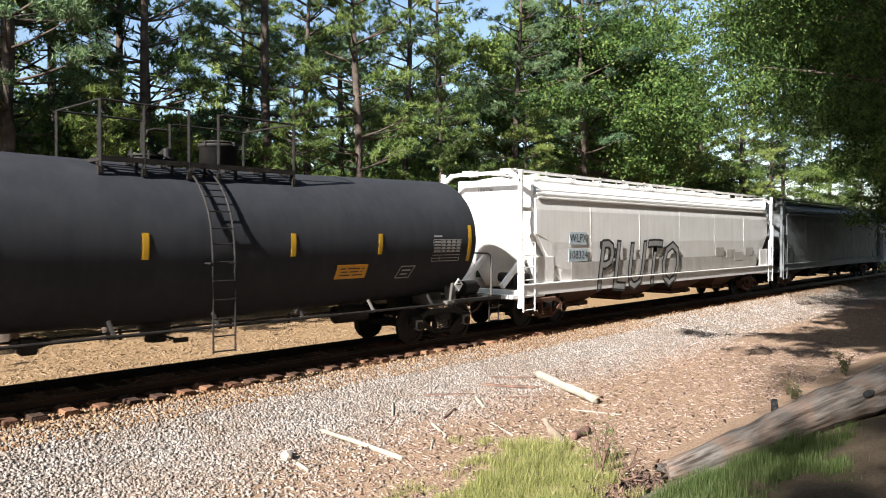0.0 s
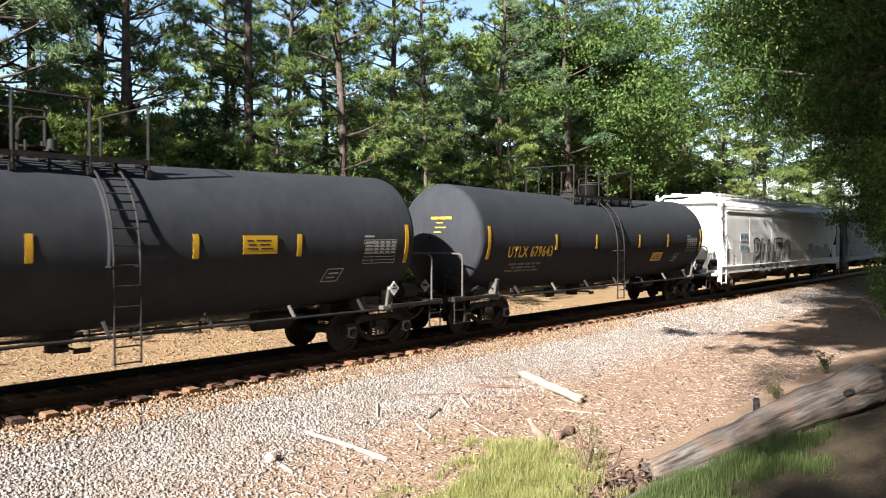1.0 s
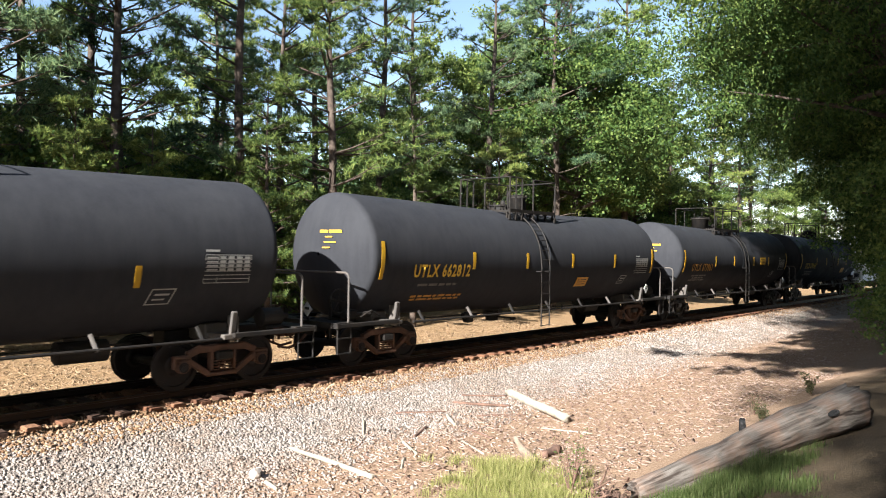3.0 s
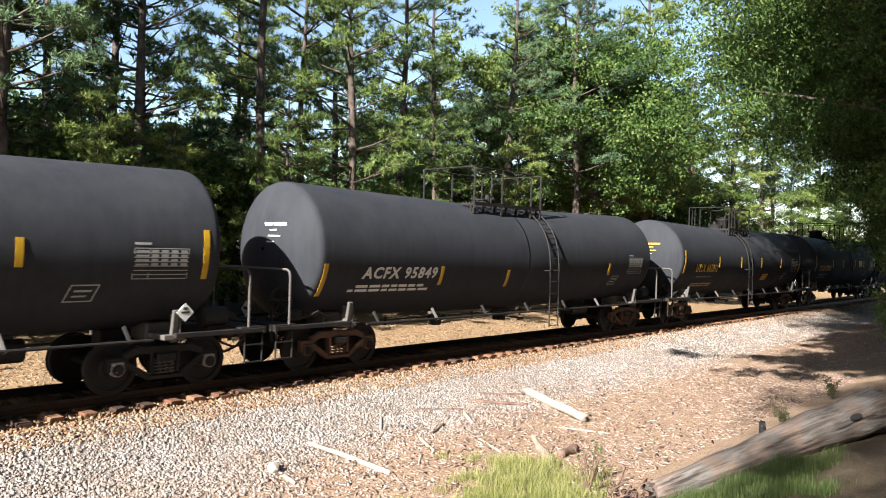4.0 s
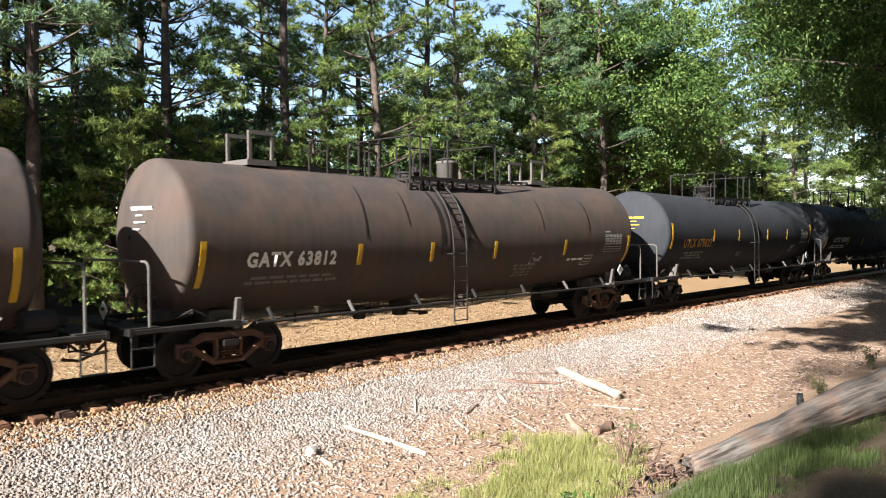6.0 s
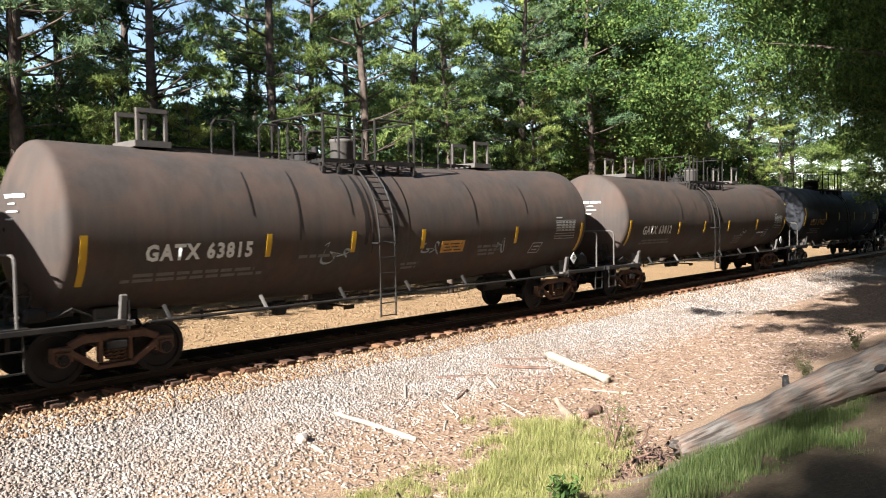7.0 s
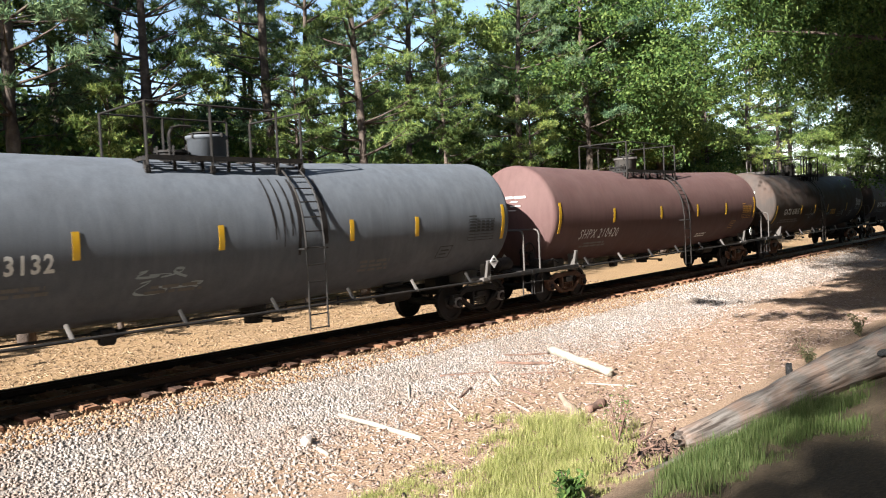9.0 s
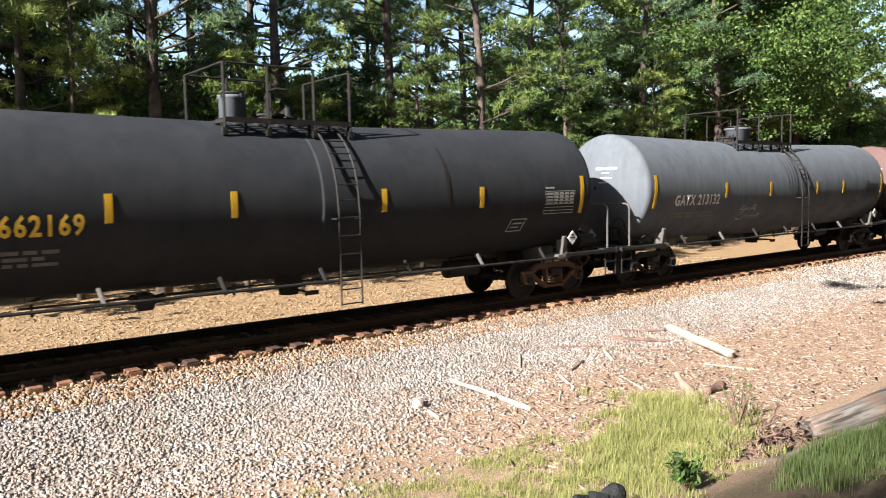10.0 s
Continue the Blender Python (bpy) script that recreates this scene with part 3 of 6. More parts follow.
def tank_car(spec):
    """A tank car; spec names its centre, half length of shell, paint, stripes, writing and top gear."""
    half, mat = spec["half"], spec["paint"]
    car = tagged(new("tank_car"), spec["label"], "tank car", group="train of freight cars")
    zoff, rad = spec.get("zoff", 0.0), R_TANK
    place = on_tank(0, half, zoff)
    top = Z_TANK + zoff + rad
    shell = part("shell", shell_mesh(half, mat, rad, zoff, (half, zoff)), parent=car)
    # reflective stripes
    for k, (sx, sz, tall) in enumerate(spec["stripes"]):
        part("reflective_stripe", patch_mesh("reflective_stripe", place, sx, sz, 0.115, tall, M_YELLOW), parent=shell, label="yellow reflective stripe")
    # writing
    for text, x0, z0, size, m, kw in spec.get("writing", ()):
        for word in (0, 1) if " " in text else (None,):
            part("lettering", lettering_mesh(text, size, m, place, x0, z0, **{"bold": 0.012, "space": 1.15, "word": word, **kw}), parent=shell, label="stencilled reporting mark")
    for k, (x0, z0, rows, m) in enumerate(spec.get("small_print", ())):
        for q, width in enumerate(rows):
            part("stencil_line", bars_mesh("stencil_line", place, x0, z0 - q * 0.115, [width], m, seed=7 * k + q), parent=shell)
    for x0, z0, w, h, m in spec.get("placards", ()):
        pl = part("placard", patch_mesh("placard", place, x0, z0, w, h, m, 0.01, 3, 3), parent=shell)
        part("placard_print", bars_mesh("placard_print", place, x0, z0 + h * 0.22, [w * 0.8, w * 0.7, w * 0.75], M_INK if m is not M_INK else M_WLET, 0.03, 0.05), parent=pl).location = (0, -0.014, 0)
    for k, (x0, z0, w, h) in enumerate(spec.get("spills", ())):
        part("spill_stain", stain_mesh(place, x0, z0, w, h, k), parent=shell, label="dark dried spill streak")
    for k, (x0, z0, w, h) in enumerate(spec.get("tags", ())):
        part("spray_scribble", scribble_mesh(place, x0, z0, w, h, k), parent=shell, label="pale sprayed scribble")
    # inspection grid near one end
    gx, gz = spec.get("grid", (half - 1.05, 2.35))
    gm = spec.get("grid_ink", M_TABLE)
    part("inspection_table", grid_mesh(place, gx, gz - 0.02, 1.02, 0.54, gm), parent=shell, label="white-ruled inspection table")
    part("inspection_box", frame_mesh(place, half - 2.35, 1.80, 0.48, 0.34, gm), parent=shell)
    # heads carry a repeat of the number
    for across, row, w, hh in ((0.20, 0, 0.26, 0.07), (-0.16, 0, 0.38, 0.07), (0.02, 1, 0.22, 0.03), (-0.03, 2, 0.36, 0.03), (0.08, 3, 0.24, 0.03)):
        hb = bmesh.new()
        zz, yy = 0.55 - 0.13 * row, -0.35 + across
        hx = -half - (math.sqrt(2.9**2 - zz**2 - yy**2) - (2.9 - 0.17) * math.cos(math.asin((rad - 0.17) / (2.9 - 0.17)))) - 0.012
        box(hb, (hx, yy, Z_TANK + zoff + BEND + zz), (0.02, w, hh), pose(0, 0, 0, 0, -math.degrees(math.asin(zz / 2.9)), math.degrees(math.asin(-yy / 2.9))))
        part("end_stencil", hb, spec.get("head_ink", M_WLET), shell)
    # side ladder
    lx = spec.get("ladder", 0.0)
    lad = part("ladder", shared(f"ladder_{zoff}", lambda bm: [ladder_bm(bm, rad, Z_TANK + zoff, d) for d in (-0.23, 0.23)], M_FRAME), parent=car, at=(lx, 0, 0))
    rung = shared("rung", lambda bm: rod(bm, (-0.23, 0, 0), (0.23, 0, 0), 0.014, 6), M_FRAME)
    zc = Z_TANK + zoff
    for a in (1.0, 0.8, 0.6, 0.4, 0.2, 0.02):
        part("rung", rung, parent=lad, at=(0, -(rad + 0.10) * math.cos(a), zc + (rad + 0.10) * math.sin(a)))
    for z in (zc - 0.3, zc - 0.65, zc - 1.0, zc - 1.35, 0.83, 0.55):
        part("rung", rung, parent=lad, at=(0, -(rad + 0.13), z))
    part("ladder_bracket", shared("ladder_bracket", lambda bm: box(bm, (-0.26, -(rad + 0.05), zc - 0.32), (0.09, 0.22, 0.03)), M_FRAME), parent=lad)
    part("ladder_bracket", shared("ladder_bracket", None, M_FRAME), parent=lad, at=(0.52, 0, 0))
    top_gear(car, spec, top, lx)
    # running rail along the foot of the tank, on slanting brackets
    for s in (-1, 1):
        y = s * (rad + 0.03)
        run = part("side_rail", shared(f"side_rail_{half}", lambda bm: rod(bm, (-half + 1.2, 0, 0), (half - 1.2, 0, 0), 0.028, 8), M_FRAME), parent=car, at=(0, y, 1.0))
        for k in range(7):
            bx = -half + 1.6 + k * (2 * half - 3.2) / 6
            part("bracket", shared(f"rail_bracket{s}", lambda bm: rod(bm, (0, 0, -0.03), (-0.05, -0.16 * s, 0.25), 0.038, 6), M_PALE if k in (1, 5) else M_FRAME), parent=run, at=(bx, 0, 0))
    under_gear(car, half, spec)
    for s in (-1, 1):
        bogie(car, s * spec.get("bogies", 6.72), spec.get("rusty", False))
        tank_end(car, s, half, spec)
    CARS.append((car, spec["x"]))
    return car


def scribble_mesh(place, x0, z0, w, h, seed):
    """A looping sprayed line, too wild to read."""
    r = random.Random(seed + 90)
    bm = bmesh.new()
    a, b = r.uniform(0.3, 1.2), r.uniform(2.3, 3.4)
    n, rows = 90, []
    for k in range(n):
        f = k / (n - 1)
        u = (f - 0.5) * w + 0.16 * w * math.sin(2 * math.pi * b * 1.6 * f + a)
        v = 0.5 * h * math.sin(2 * math.pi * b * f + a * 2) * (0.55 + 0.45 * math.cos(5 * f + seed))
        t = 0.016 + 0.008 * math.sin(9 * f)
        rows.append([bm.verts.new(place(u + q * t * 0.7, v + q * t, 0.004, x0, z0)) for q in (-1, 1)])
    for p, q in zip(rows, rows[1:]):
        bm.faces.new((p[0], p[1], q[1], q[0]))
    return bm_mesh("spray_scribble", bm, M_TAG)


def stain_mesh(place, x0, z0, w, h, seed):
    """A ragged streak that ran down the side of a tank."""
    r = random.Random(seed + 40)
    bm = bmesh.new()
    rows = []
    for b in range(17):
        f = b / 16
        wide = w * (0.45 + 0.55 * math.sin(math.pi * min(1, f * 0.9 + 0.1))) * r.uniform(0.75, 1.1)
        mid = w * 0.25 * math.sin(f * 4 + seed)
        rows.append([bm.verts.new(place(mid + u * wide / 2, (f - 0.5) * h, 0.0, x0, z0)) for u in (-1, 0, 1)])
    for a, b in zip(rows, rows[1:]):
        for k in (0, 1):
            bm.faces.new((a[k], a[k + 1], b[k + 1], b[k]))
    return bm_mesh("spill_stain", bm, M_SPILL, True)


def grid_mesh(place, x0, z0, w, h, mat):
    bm = bmesh.new()

    def bar(u0, v0, u1, v1):
        bm.faces.new([bm.verts.new(place(u, v, 0.006, x0, z0)) for u, v in ((u0, v0), (u1, v0), (u1, v1), (u0, v1))])

    for k in range(8):
        v = h / 2 - k * h / 7
        bar(-w / 2, v - 0.008, w / 2, v + 0.008)
        if k < 4:
            for q in range(4):
                bar(-w * 0.2 + q * w * 0.18, v - 0.075, -w * 0.2 + q * w * 0.18 + 0.13, v - 0.025)
            bar(-w / 2 + 0.03, v - 0.065, -w * 0.24, v - 0.035)
    for u in (-w / 2, -w * 0.22, w / 2):
        bar(u - 0.007, -h / 2, u + 0.007, h / 2)
    bar(-w / 2, h / 2 + 0.06, -w / 2 + 0.3, h / 2 + 0.10)
    return bm_mesh("inspection_table", bm, mat)


def frame_mesh(place, x0, z0, w, h, mat):
    bm = bmesh.new()
    for u0, v0, u1, v1 in ((-w / 2, -h / 2, w / 2, -h / 2 + 0.025), (-w / 2, h / 2 - 0.025, w / 2, h / 2), (-w / 2, -h / 2, -w / 2 + 0.025, h / 2), (w / 2 - 0.025, -h / 2, w / 2, h / 2),
                           (-w * 0.3, 0.03, w * 0.3, 0.07), (-w * 0.3, -0.07, w * 0.2, -0.035)):
        bm.faces.new([bm.verts.new(place(u + 0.25 * v, v, 0.006, x0, z0)) for u, v in ((u0, v0), (u1, v0), (u1, v1), (u0, v1))])
    return bm_mesh("inspection_box", bm, mat)


def top_gear(car, spec, top, lx):
    """Platform, railings, valve housing and small fittings on the crown of the tank."""
    double = spec.get("gear") == "double"
    x0, x1 = spec.get("deck_span", (-1.95, 2.1))
    tag = f"{x0}_{x1}"
    plat = part("platform", shared(f"platform_{tag}", lambda bm: platform_bm(bm, x0, x1), M_FRAME), parent=car, at=(lx, 0, top + 0.02))
    for k in range(4):
        for s in (-1, 1):
            part("grating_slat", shared(f"grating_slat{tag}", lambda bm: box(bm, ((x0 + x1) / 2, 0, 0), (x1 - x0, 0.055, 0.03)), M_FRAME), parent=plat, at=(0, s * (0.89 - 0.11 * k), -0.005))
    post = shared("post", lambda bm: (rod(bm, (0, 0, -0.28), (0, 0, 0.98), 0.028, 6), box(bm, (0, 0, -0.24), (0.10, 0.05, 0.14))), M_FRAME)
    runs = [(x0, -0.3)] + ([(0.32, x1)] if x1 > 0.9 else [])
    spots = {x0, x0 * 0.55 - 0.1, -0.3, *((0.32, x1) if x1 > 0.9 else (max(x1, 0.2),))}
    for y in (-0.95, 0.95):
        for px in sorted(spots):
            part("post", post, parent=plat, at=(px, y, 0))
        for k, (a, b) in enumerate(runs):
            bend = [(a, 0, 0.98), (b, 0, 0.98)] if k == 0 else [(a, 0, 0.55), (a, 0, 0.92), (a + 0.08, 0, 0.98), (b, 0, 0.98)]
            part("handrail", shared(f"handrail{a}_{b}", lambda bm: pipe(bm, bend, 0.022), M_FRAME), parent=plat, at=(0, y, 0))
    for px in (x0, max(x1, 0.2)):
        part("end_rail", shared("end_rail", lambda bm: rod(bm, (0, -0.95, 0), (0, 0.95, 0), 0.02, 6), M_FRAME), parent=plat, at=(px, 0, 0.98))
    dx = spec.get("dome_at", 0.35)
    if dx is not None:
        size = Matrix.Diagonal((0.72, 0.72, 1.1, 1)) if double else Matrix.Diagonal((spec.get("dome_size", 1.0),) * 2 + (1, 1))
        dome = part("valve_housing", shared("valve_housing", lambda bm: lathe(bm, [(-0.12, 0.39), (0.40, 0.39), (0.41, 0.42), (0.47, 0.42), (0.475, 0.37), (0.50, 0.12), (0.50, 0.02)], 28, "z"), spec.get("dome", M_FRAME), True), parent=car, label="round valve housing with lid", at=Matrix.Translation((lx + dx, 0.1, top + 0.08)) @ size)
        lid = part("housing_lid", shared("housing_lid", lambda bm: lathe(bm, [(0.505, 0.36), (0.53, 0.35), (0.535, 0.02)], 24, "z"), M_FRAME), parent=dome)
        for a in (0.4, 1.9, 3.5, 5.0):
            part("lid_clamp", shared("lid_clamp", lambda bm: box(bm, (0, 0, 0.46), (0.07, 0.05, 0.10), None, 0.01), M_FRAME), parent=dome, at=pose(0.41 * math.cos(a), 0.41 * math.sin(a), 0, 0, 0, math.degrees(a)))
    mx = (x0 + min(x1, 0.6)) / 2
    mx += -0.75 if dx is not None and abs(mx - dx) < 0.7 else 0.0
    part("relief_valve", shared("relief_valve", lambda bm: lathe(bm, [(-0.1, 0.14), (0.10, 0.14), (0.12, 0.19), (0.17, 0.19), (0.18, 0.09), (0.34, 0.08), (0.36, 0.03)], 14, "z"), M_FRAME), parent=car, at=(lx + mx + 0.55, 0.25, top + 0.05))
    cover = part("manway_cover", shared("manway_cover", lambda bm: lathe(bm, [(-0.1, 0.29), (0.13, 0.29), (0.14, 0.33), (0.18, 0.33), (0.20, 0.05)], 18, "z"), M_FRAME), parent=car, at=(lx + mx, 0.0, top + 0.03))
    for a in (0.2, 1.25, 2.3, 3.3, 4.4, 5.4):
        part("eye_bolt", shared("eye_bolt", lambda bm: rod(bm, (0, 0, 0.05), (0, 0, 0.26), 0.025, 5), M_FRAME), parent=cover, at=(0.31 * math.cos(a), 0.31 * math.sin(a), 0))
    part("vent_pipe", shared("vent_pipe", lambda bm: pipe(bm, [(0, 0, -0.1), (0, 0, 0.5), (0.06, 0, 0.62), (0.2, 0, 0.66), (0.45, 0, 0.66)], 0.03), M_FRAME), parent=car, at=(lx + mx - 0.3, -0.55, top - 0.02))
    if double:
        # long crown walk with hoops and an open frame at each end
        for s in (-1, 1):
            walkway = part("crown_walk", shared("crown_walk", lambda bm: [box(bm, (0, d, 0), (3.2, 0.09, 0.03)) for d in (-0.3, -0.1, 0.1, 0.3)], M_FRAME), parent=car, at=(lx + s * 3.4, 0, top + 0.12))
            for hx in (-0.9, 0.2):
                part("hoop", shared("hoop", lambda bm: pipe(bm, [(-0.25, 0, -0.15), (-0.25, 0, 0.5), (-0.18, 0, 0.6), (0.18, 0, 0.6), (0.25, 0, 0.5), (0.25, 0, -0.15)], 0.022), M_FRAME), parent=walkway, at=(s * (hx - 0.3), -0.4, 0))
            part("end_frame", shared("end_frame", lambda bm: [box(bm, (a, -0.42, 0.32), (0.06, 0.06, 0.7)) for a in (-0.27, 0.27)] + [box(bm, (0, -0.42, 0.64), (0.6, 0.07, 0.08)), box(bm, (0, 0, 0.02), (0.7, 0.95, 0.12))] + [box(bm, (a, 0.42, 0.32), (0.06, 0.06, 0.7)) for a in (-0.27, 0.27)] + [box(bm, (0, 0.42, 0.64), (0.6, 0.07, 0.08))], M_PALE), parent=walkway, at=(s * 1.4, 0, 0.0))


def platform_bm(bm, x0, x1):
    for y in (-0.95, 0.95):
        box(bm, ((x0 + x1) / 2, y, -0.03), (x1 - x0, 0.05, 0.09))
    for k in range(7):
        x = x0 + k * (x1 - x0) / 6
        box(bm, (x, 0, -0.05), (0.06, 1.9, 0.06))
        for y in (-0.85, 0.85):
            box(bm, (x, y, -0.16), (0.05, 0.05, 0.22))


def under_gear(car, half, spec):
    part("bottom_outlet", shared("bottom_outlet", lambda bm: (lathe(bm, [(0.0, 0.2), (0.14, 0.2), (0.15, 0.28), (0.45, 0.30)], 16, "z"), rod(bm, (0, -0.75, 0.12), (0, 0.2, 0.12), 0.025, 6), box(bm, (0.15, -0.7, 0.08), (0.3, 0.03, 0.09))), M_FRAME), parent=car, at=(spec.get("ladder", 0) - 0.5, 0, 0.62))
    part("brake_rod", shared(f"brake_rod{half}", lambda bm: (rod(bm, (-half + 2.5, 0, 0.16), (half - 2.5, 0, 0.16), 0.02, 6), [box(bm, (q * half * 0.16, 0, 0.12), (0.05, 0.03, 0.2)) for q in (-4, -2.6, -1.2, 0.7, 1.9, 3.5)]), M_FRAME), parent=car, at=(0, -0.6, 0.78))
    part("air_reservoir", shared("air_reservoir", lambda bm: (lathe(bm, [(-0.48, 0.1), (-0.44, 0.2), (0.44, 0.2), (0.48, 0.1)], 18, "x"), box(bm, (0.0, 0, 0.2), (0.6, 0.08, 0.1))), M_FRAME), parent=car, at=(half - 3.4 if spec.get("tankpos", 1) > 0 else -half + 3.4, -0.55, 0.86))
    part("control_valve", shared("control_valve", lambda bm: (box(bm, (0, 0, 0), (0.28, 0.22, 0.3), bevel=0.04), rod(bm, (0.14, 0, 0), (0.34, 0, 0.05), 0.07, 8), box(bm, (-0.2, 0, 0.05), (0.12, 0.16, 0.16), bevel=0.03)), M_FRAME), parent=car, at=(-half + 4.4, -0.75, 0.88))


def saddle_bm(bm):
    for s in (-1, 1):
        box(bm, (0, s * 1.36, 0.16), (0.12, 0.08, 0.60), pose(0, 0, 0, s * -10, 0, 0), 0.015)
        box(bm, (0, s * 1.02, -0.04), (0.42, 0.75, 0.10), bevel=0.015)
        box(bm, (0.10, s * 1.22, 0.10), (0.03, 0.34, 0.5))
    box(bm, (0, 0, 0.02), (0.5, 1.6, 0.34), bevel=0.03)


def coupler_bm(bm):
    """Shank, knuckle and guard arm, pointing along +x."""
    box(bm, (-0.25, 0, 0), (0.7, 0.13, 0.16), bevel=0.02)
    box(bm, (0.16, 0.02, 0), (0.22, 0.26, 0.27), bevel=0.05)
    box(bm, (0.28, -0.12, 0), (0.2, 0.09, 0.24), bevel=0.03)
    box(bm, (0.30, 0.13, 0), (0.13, 0.10, 0.25), bevel=0.03)
    rod(bm, (0.1, 0.0, -0.2), (0.1, 0.0, 0.18), 0.03, 8)
    pipe(bm, [(-0.1, 0.3, -0.1), (0.1, 0.3, -0.28), (0.35, 0.26, -0.38), (0.62, 0.2, -0.33)], 0.03)


def tank_end(car, s, half, spec):
    """Stub sill, saddle, end platform, steps and rails at one end (s = -1 or 1)."""
    flip = pose(0, 0, 0, 0, 0, 0 if s > 0 else 180)
    bx = spec.get("bogies", 6.72)
    end = half + 0.95
    sill = part("draft_sill", shared(f"draft_sill{half - bx:.2f}", lambda bm: (box(bm, ((bx - 0.8 + end) / 2, 0, 0.93), (end - bx + 0.8, 0.42, 0.30), bevel=0.02), box(bm, (end - 0.05, 0, 0.93), (0.10, 0.62, 0.42), bevel=0.02)), M_FRAME), parent=car, at=flip)
    part("coupler", shared("coupler", coupler_bm, M_RUST), parent=car, at=Matrix.Translation((s * (end + 0.28), 0, 0.86)) @ flip)
    part("saddle", shared("saddle", saddle_bm, spec.get("saddle", M_PALE)), parent=car, at=(s * bx, 0, 1.04))
    deck = part("end_platform", shared(f"end_platform{half - bx:.2f}", lambda bm: [box(bm, ((bx + end) / 2 + 0.1, q * 1.40, 1.03), (end - bx + 0.25, 0.14, 0.09), None, 0.01) for q in (-1, 1)] + [box(bm, (end - 0.02, 0, 1.08), (0.55, 2.9, 0.035))] + [box(bm, (end + 0.22, 0, 1.03), (0.06, 2.95, 0.12))], M_FRAME if s < 0 else spec.get("deck", M_FRAME)), parent=car, at=flip)
    part("end_handrail", shared("end_handrail", lambda bm: pipe(bm, [(0, -1.42, -0.05), (0, -1.42, 1.0), (0, -1.39, 1.09), (0, -1.30, 1.14), (0, 1.30, 1.14), (0, 1.39, 1.09), (0, 1.42, 1.0), (0, 1.42, -0.05)], 0.026), spec.get("rails", M_PALE)), parent=deck, at=(end - 0.12, 0, 1.08))
    for q in (-1, 1):
        part("step", shared("step", lambda bm: ([pipe(bm, [(d, 0, 0), (d, 0, -0.62)], 0.02) for d in (-0.2, 0.2)], [box(bm, (0, 0, z), (0.42, 0.07, 0.025)) for z in (-0.28, -0.62)]), spec.get("rails", M_FRAME)), parent=deck, at=(end, q * 1.42, 1.03))
    if s < 0:
        dia = bmesh.new()
        box(dia, (0, 0, 0), (0.016, 0.24, 0.24), pose(0, 0, 0, 45, 0, 0))
        end_sign = part("hazard_placard", dia, M_WLET, car, "white diamond hazard placard", (-end - 0.27, -0.45, 1.36))
        part("placard_print", shared("end_placard_print", lambda bm: box(bm, (-0.012, 0, 0.02), (0.006, 0.15, 0.06)), M_INK), parent=end_sign)
        part("placard_post", shared("placard_post", lambda bm: box(bm, (0.03, 0, -0.14), (0.03, 0.05, 0.42)), M_FRAME), parent=end_sign)
    if s < 0 or not spec.get("diamonds", True):
        end_fittings(car, s, half, spec)
        return
    dia = bmesh.new()
    box(dia, (0, 0, 0), (0.24, 0.016, 0.24), pose(0, 0, 0, 0, 45, 0))
    dm = part("hazard_placard", dia, M_WLET if spec.get("diamonds", True) else M_FRAME, car, "white diamond hazard placard", (s * (half - 0.55), -1.46, 1.45))
    ink = bmesh.new()
    box(ink, (0, -0.012, 0), (0.17, 0.006, 0.035))
    box(ink, (0, -0.012, 0.07), (0.08, 0.006, 0.05))
    part("placard_print", ink, M_INK, dm)
    end_fittings(car, s, half, spec)


def end_fittings(car, s, half, spec):
    """Brake gear on the two ends of a tank car."""
    if s > 0:
        part("brake_cylinder", shared("brake_cylinder", lambda bm: (lathe(bm, [(-0.30, 0.08), (-0.28, 0.19), (0.2, 0.19), (0.22, 0.10), (0.42, 0.05)], 18, "x"), box(bm, (0, 0, -0.2), (0.45, 0.3, 0.05))), spec.get("rails", M_FRAME)), parent=car, at=(half + 0.25, -1.12, 1.32))
    else:
        part("brake_wheel", shared("brake_wheel", lambda bm: (pipe(bm, [(0.28 * math.cos(a), 0.0, 0.28 * math.sin(a)) for a in np.linspace(0, 6.28, 19)], 0.02), [rod(bm, (0, 0, 0), (0.28 * math.cos(a), 0, 0.28 * math.sin(a)), 0.012, 5) for a in (0.3, 1.55, 2.8, 4.1, 5.3)], rod(bm, (0, 0.0, 0), (0, 0.35, 0), 0.03, 6), rod(bm, (0, 0.3, -0.9), (0, 0.3, 0.1), 0.04, 6)), M_FRAME), parent=car, at=(-half - 0.75, -1.0, 1.55))
        part("brake_valve", shared("brake_valve", lambda bm: (box(bm, (0, 0, 0.12), (0.35, 0.3, 0.22), bevel=0.04), rod(bm, (0.15, -0.1, 0.1), (0.55, -0.15, 0.12), 0.06, 8), rod(bm, (-0.1, 0.1, 0.2), (-0.1, 0.1, 0.42), 0.09, 10), pipe(bm, [(0.2, -0.2, 0.05), (0.5, -0.25, 0.2), (0.8, -0.25, 0.05)], 0.02)), M_FRAME), parent=car, at=(-half - 0.45, -1.0, 1.12))


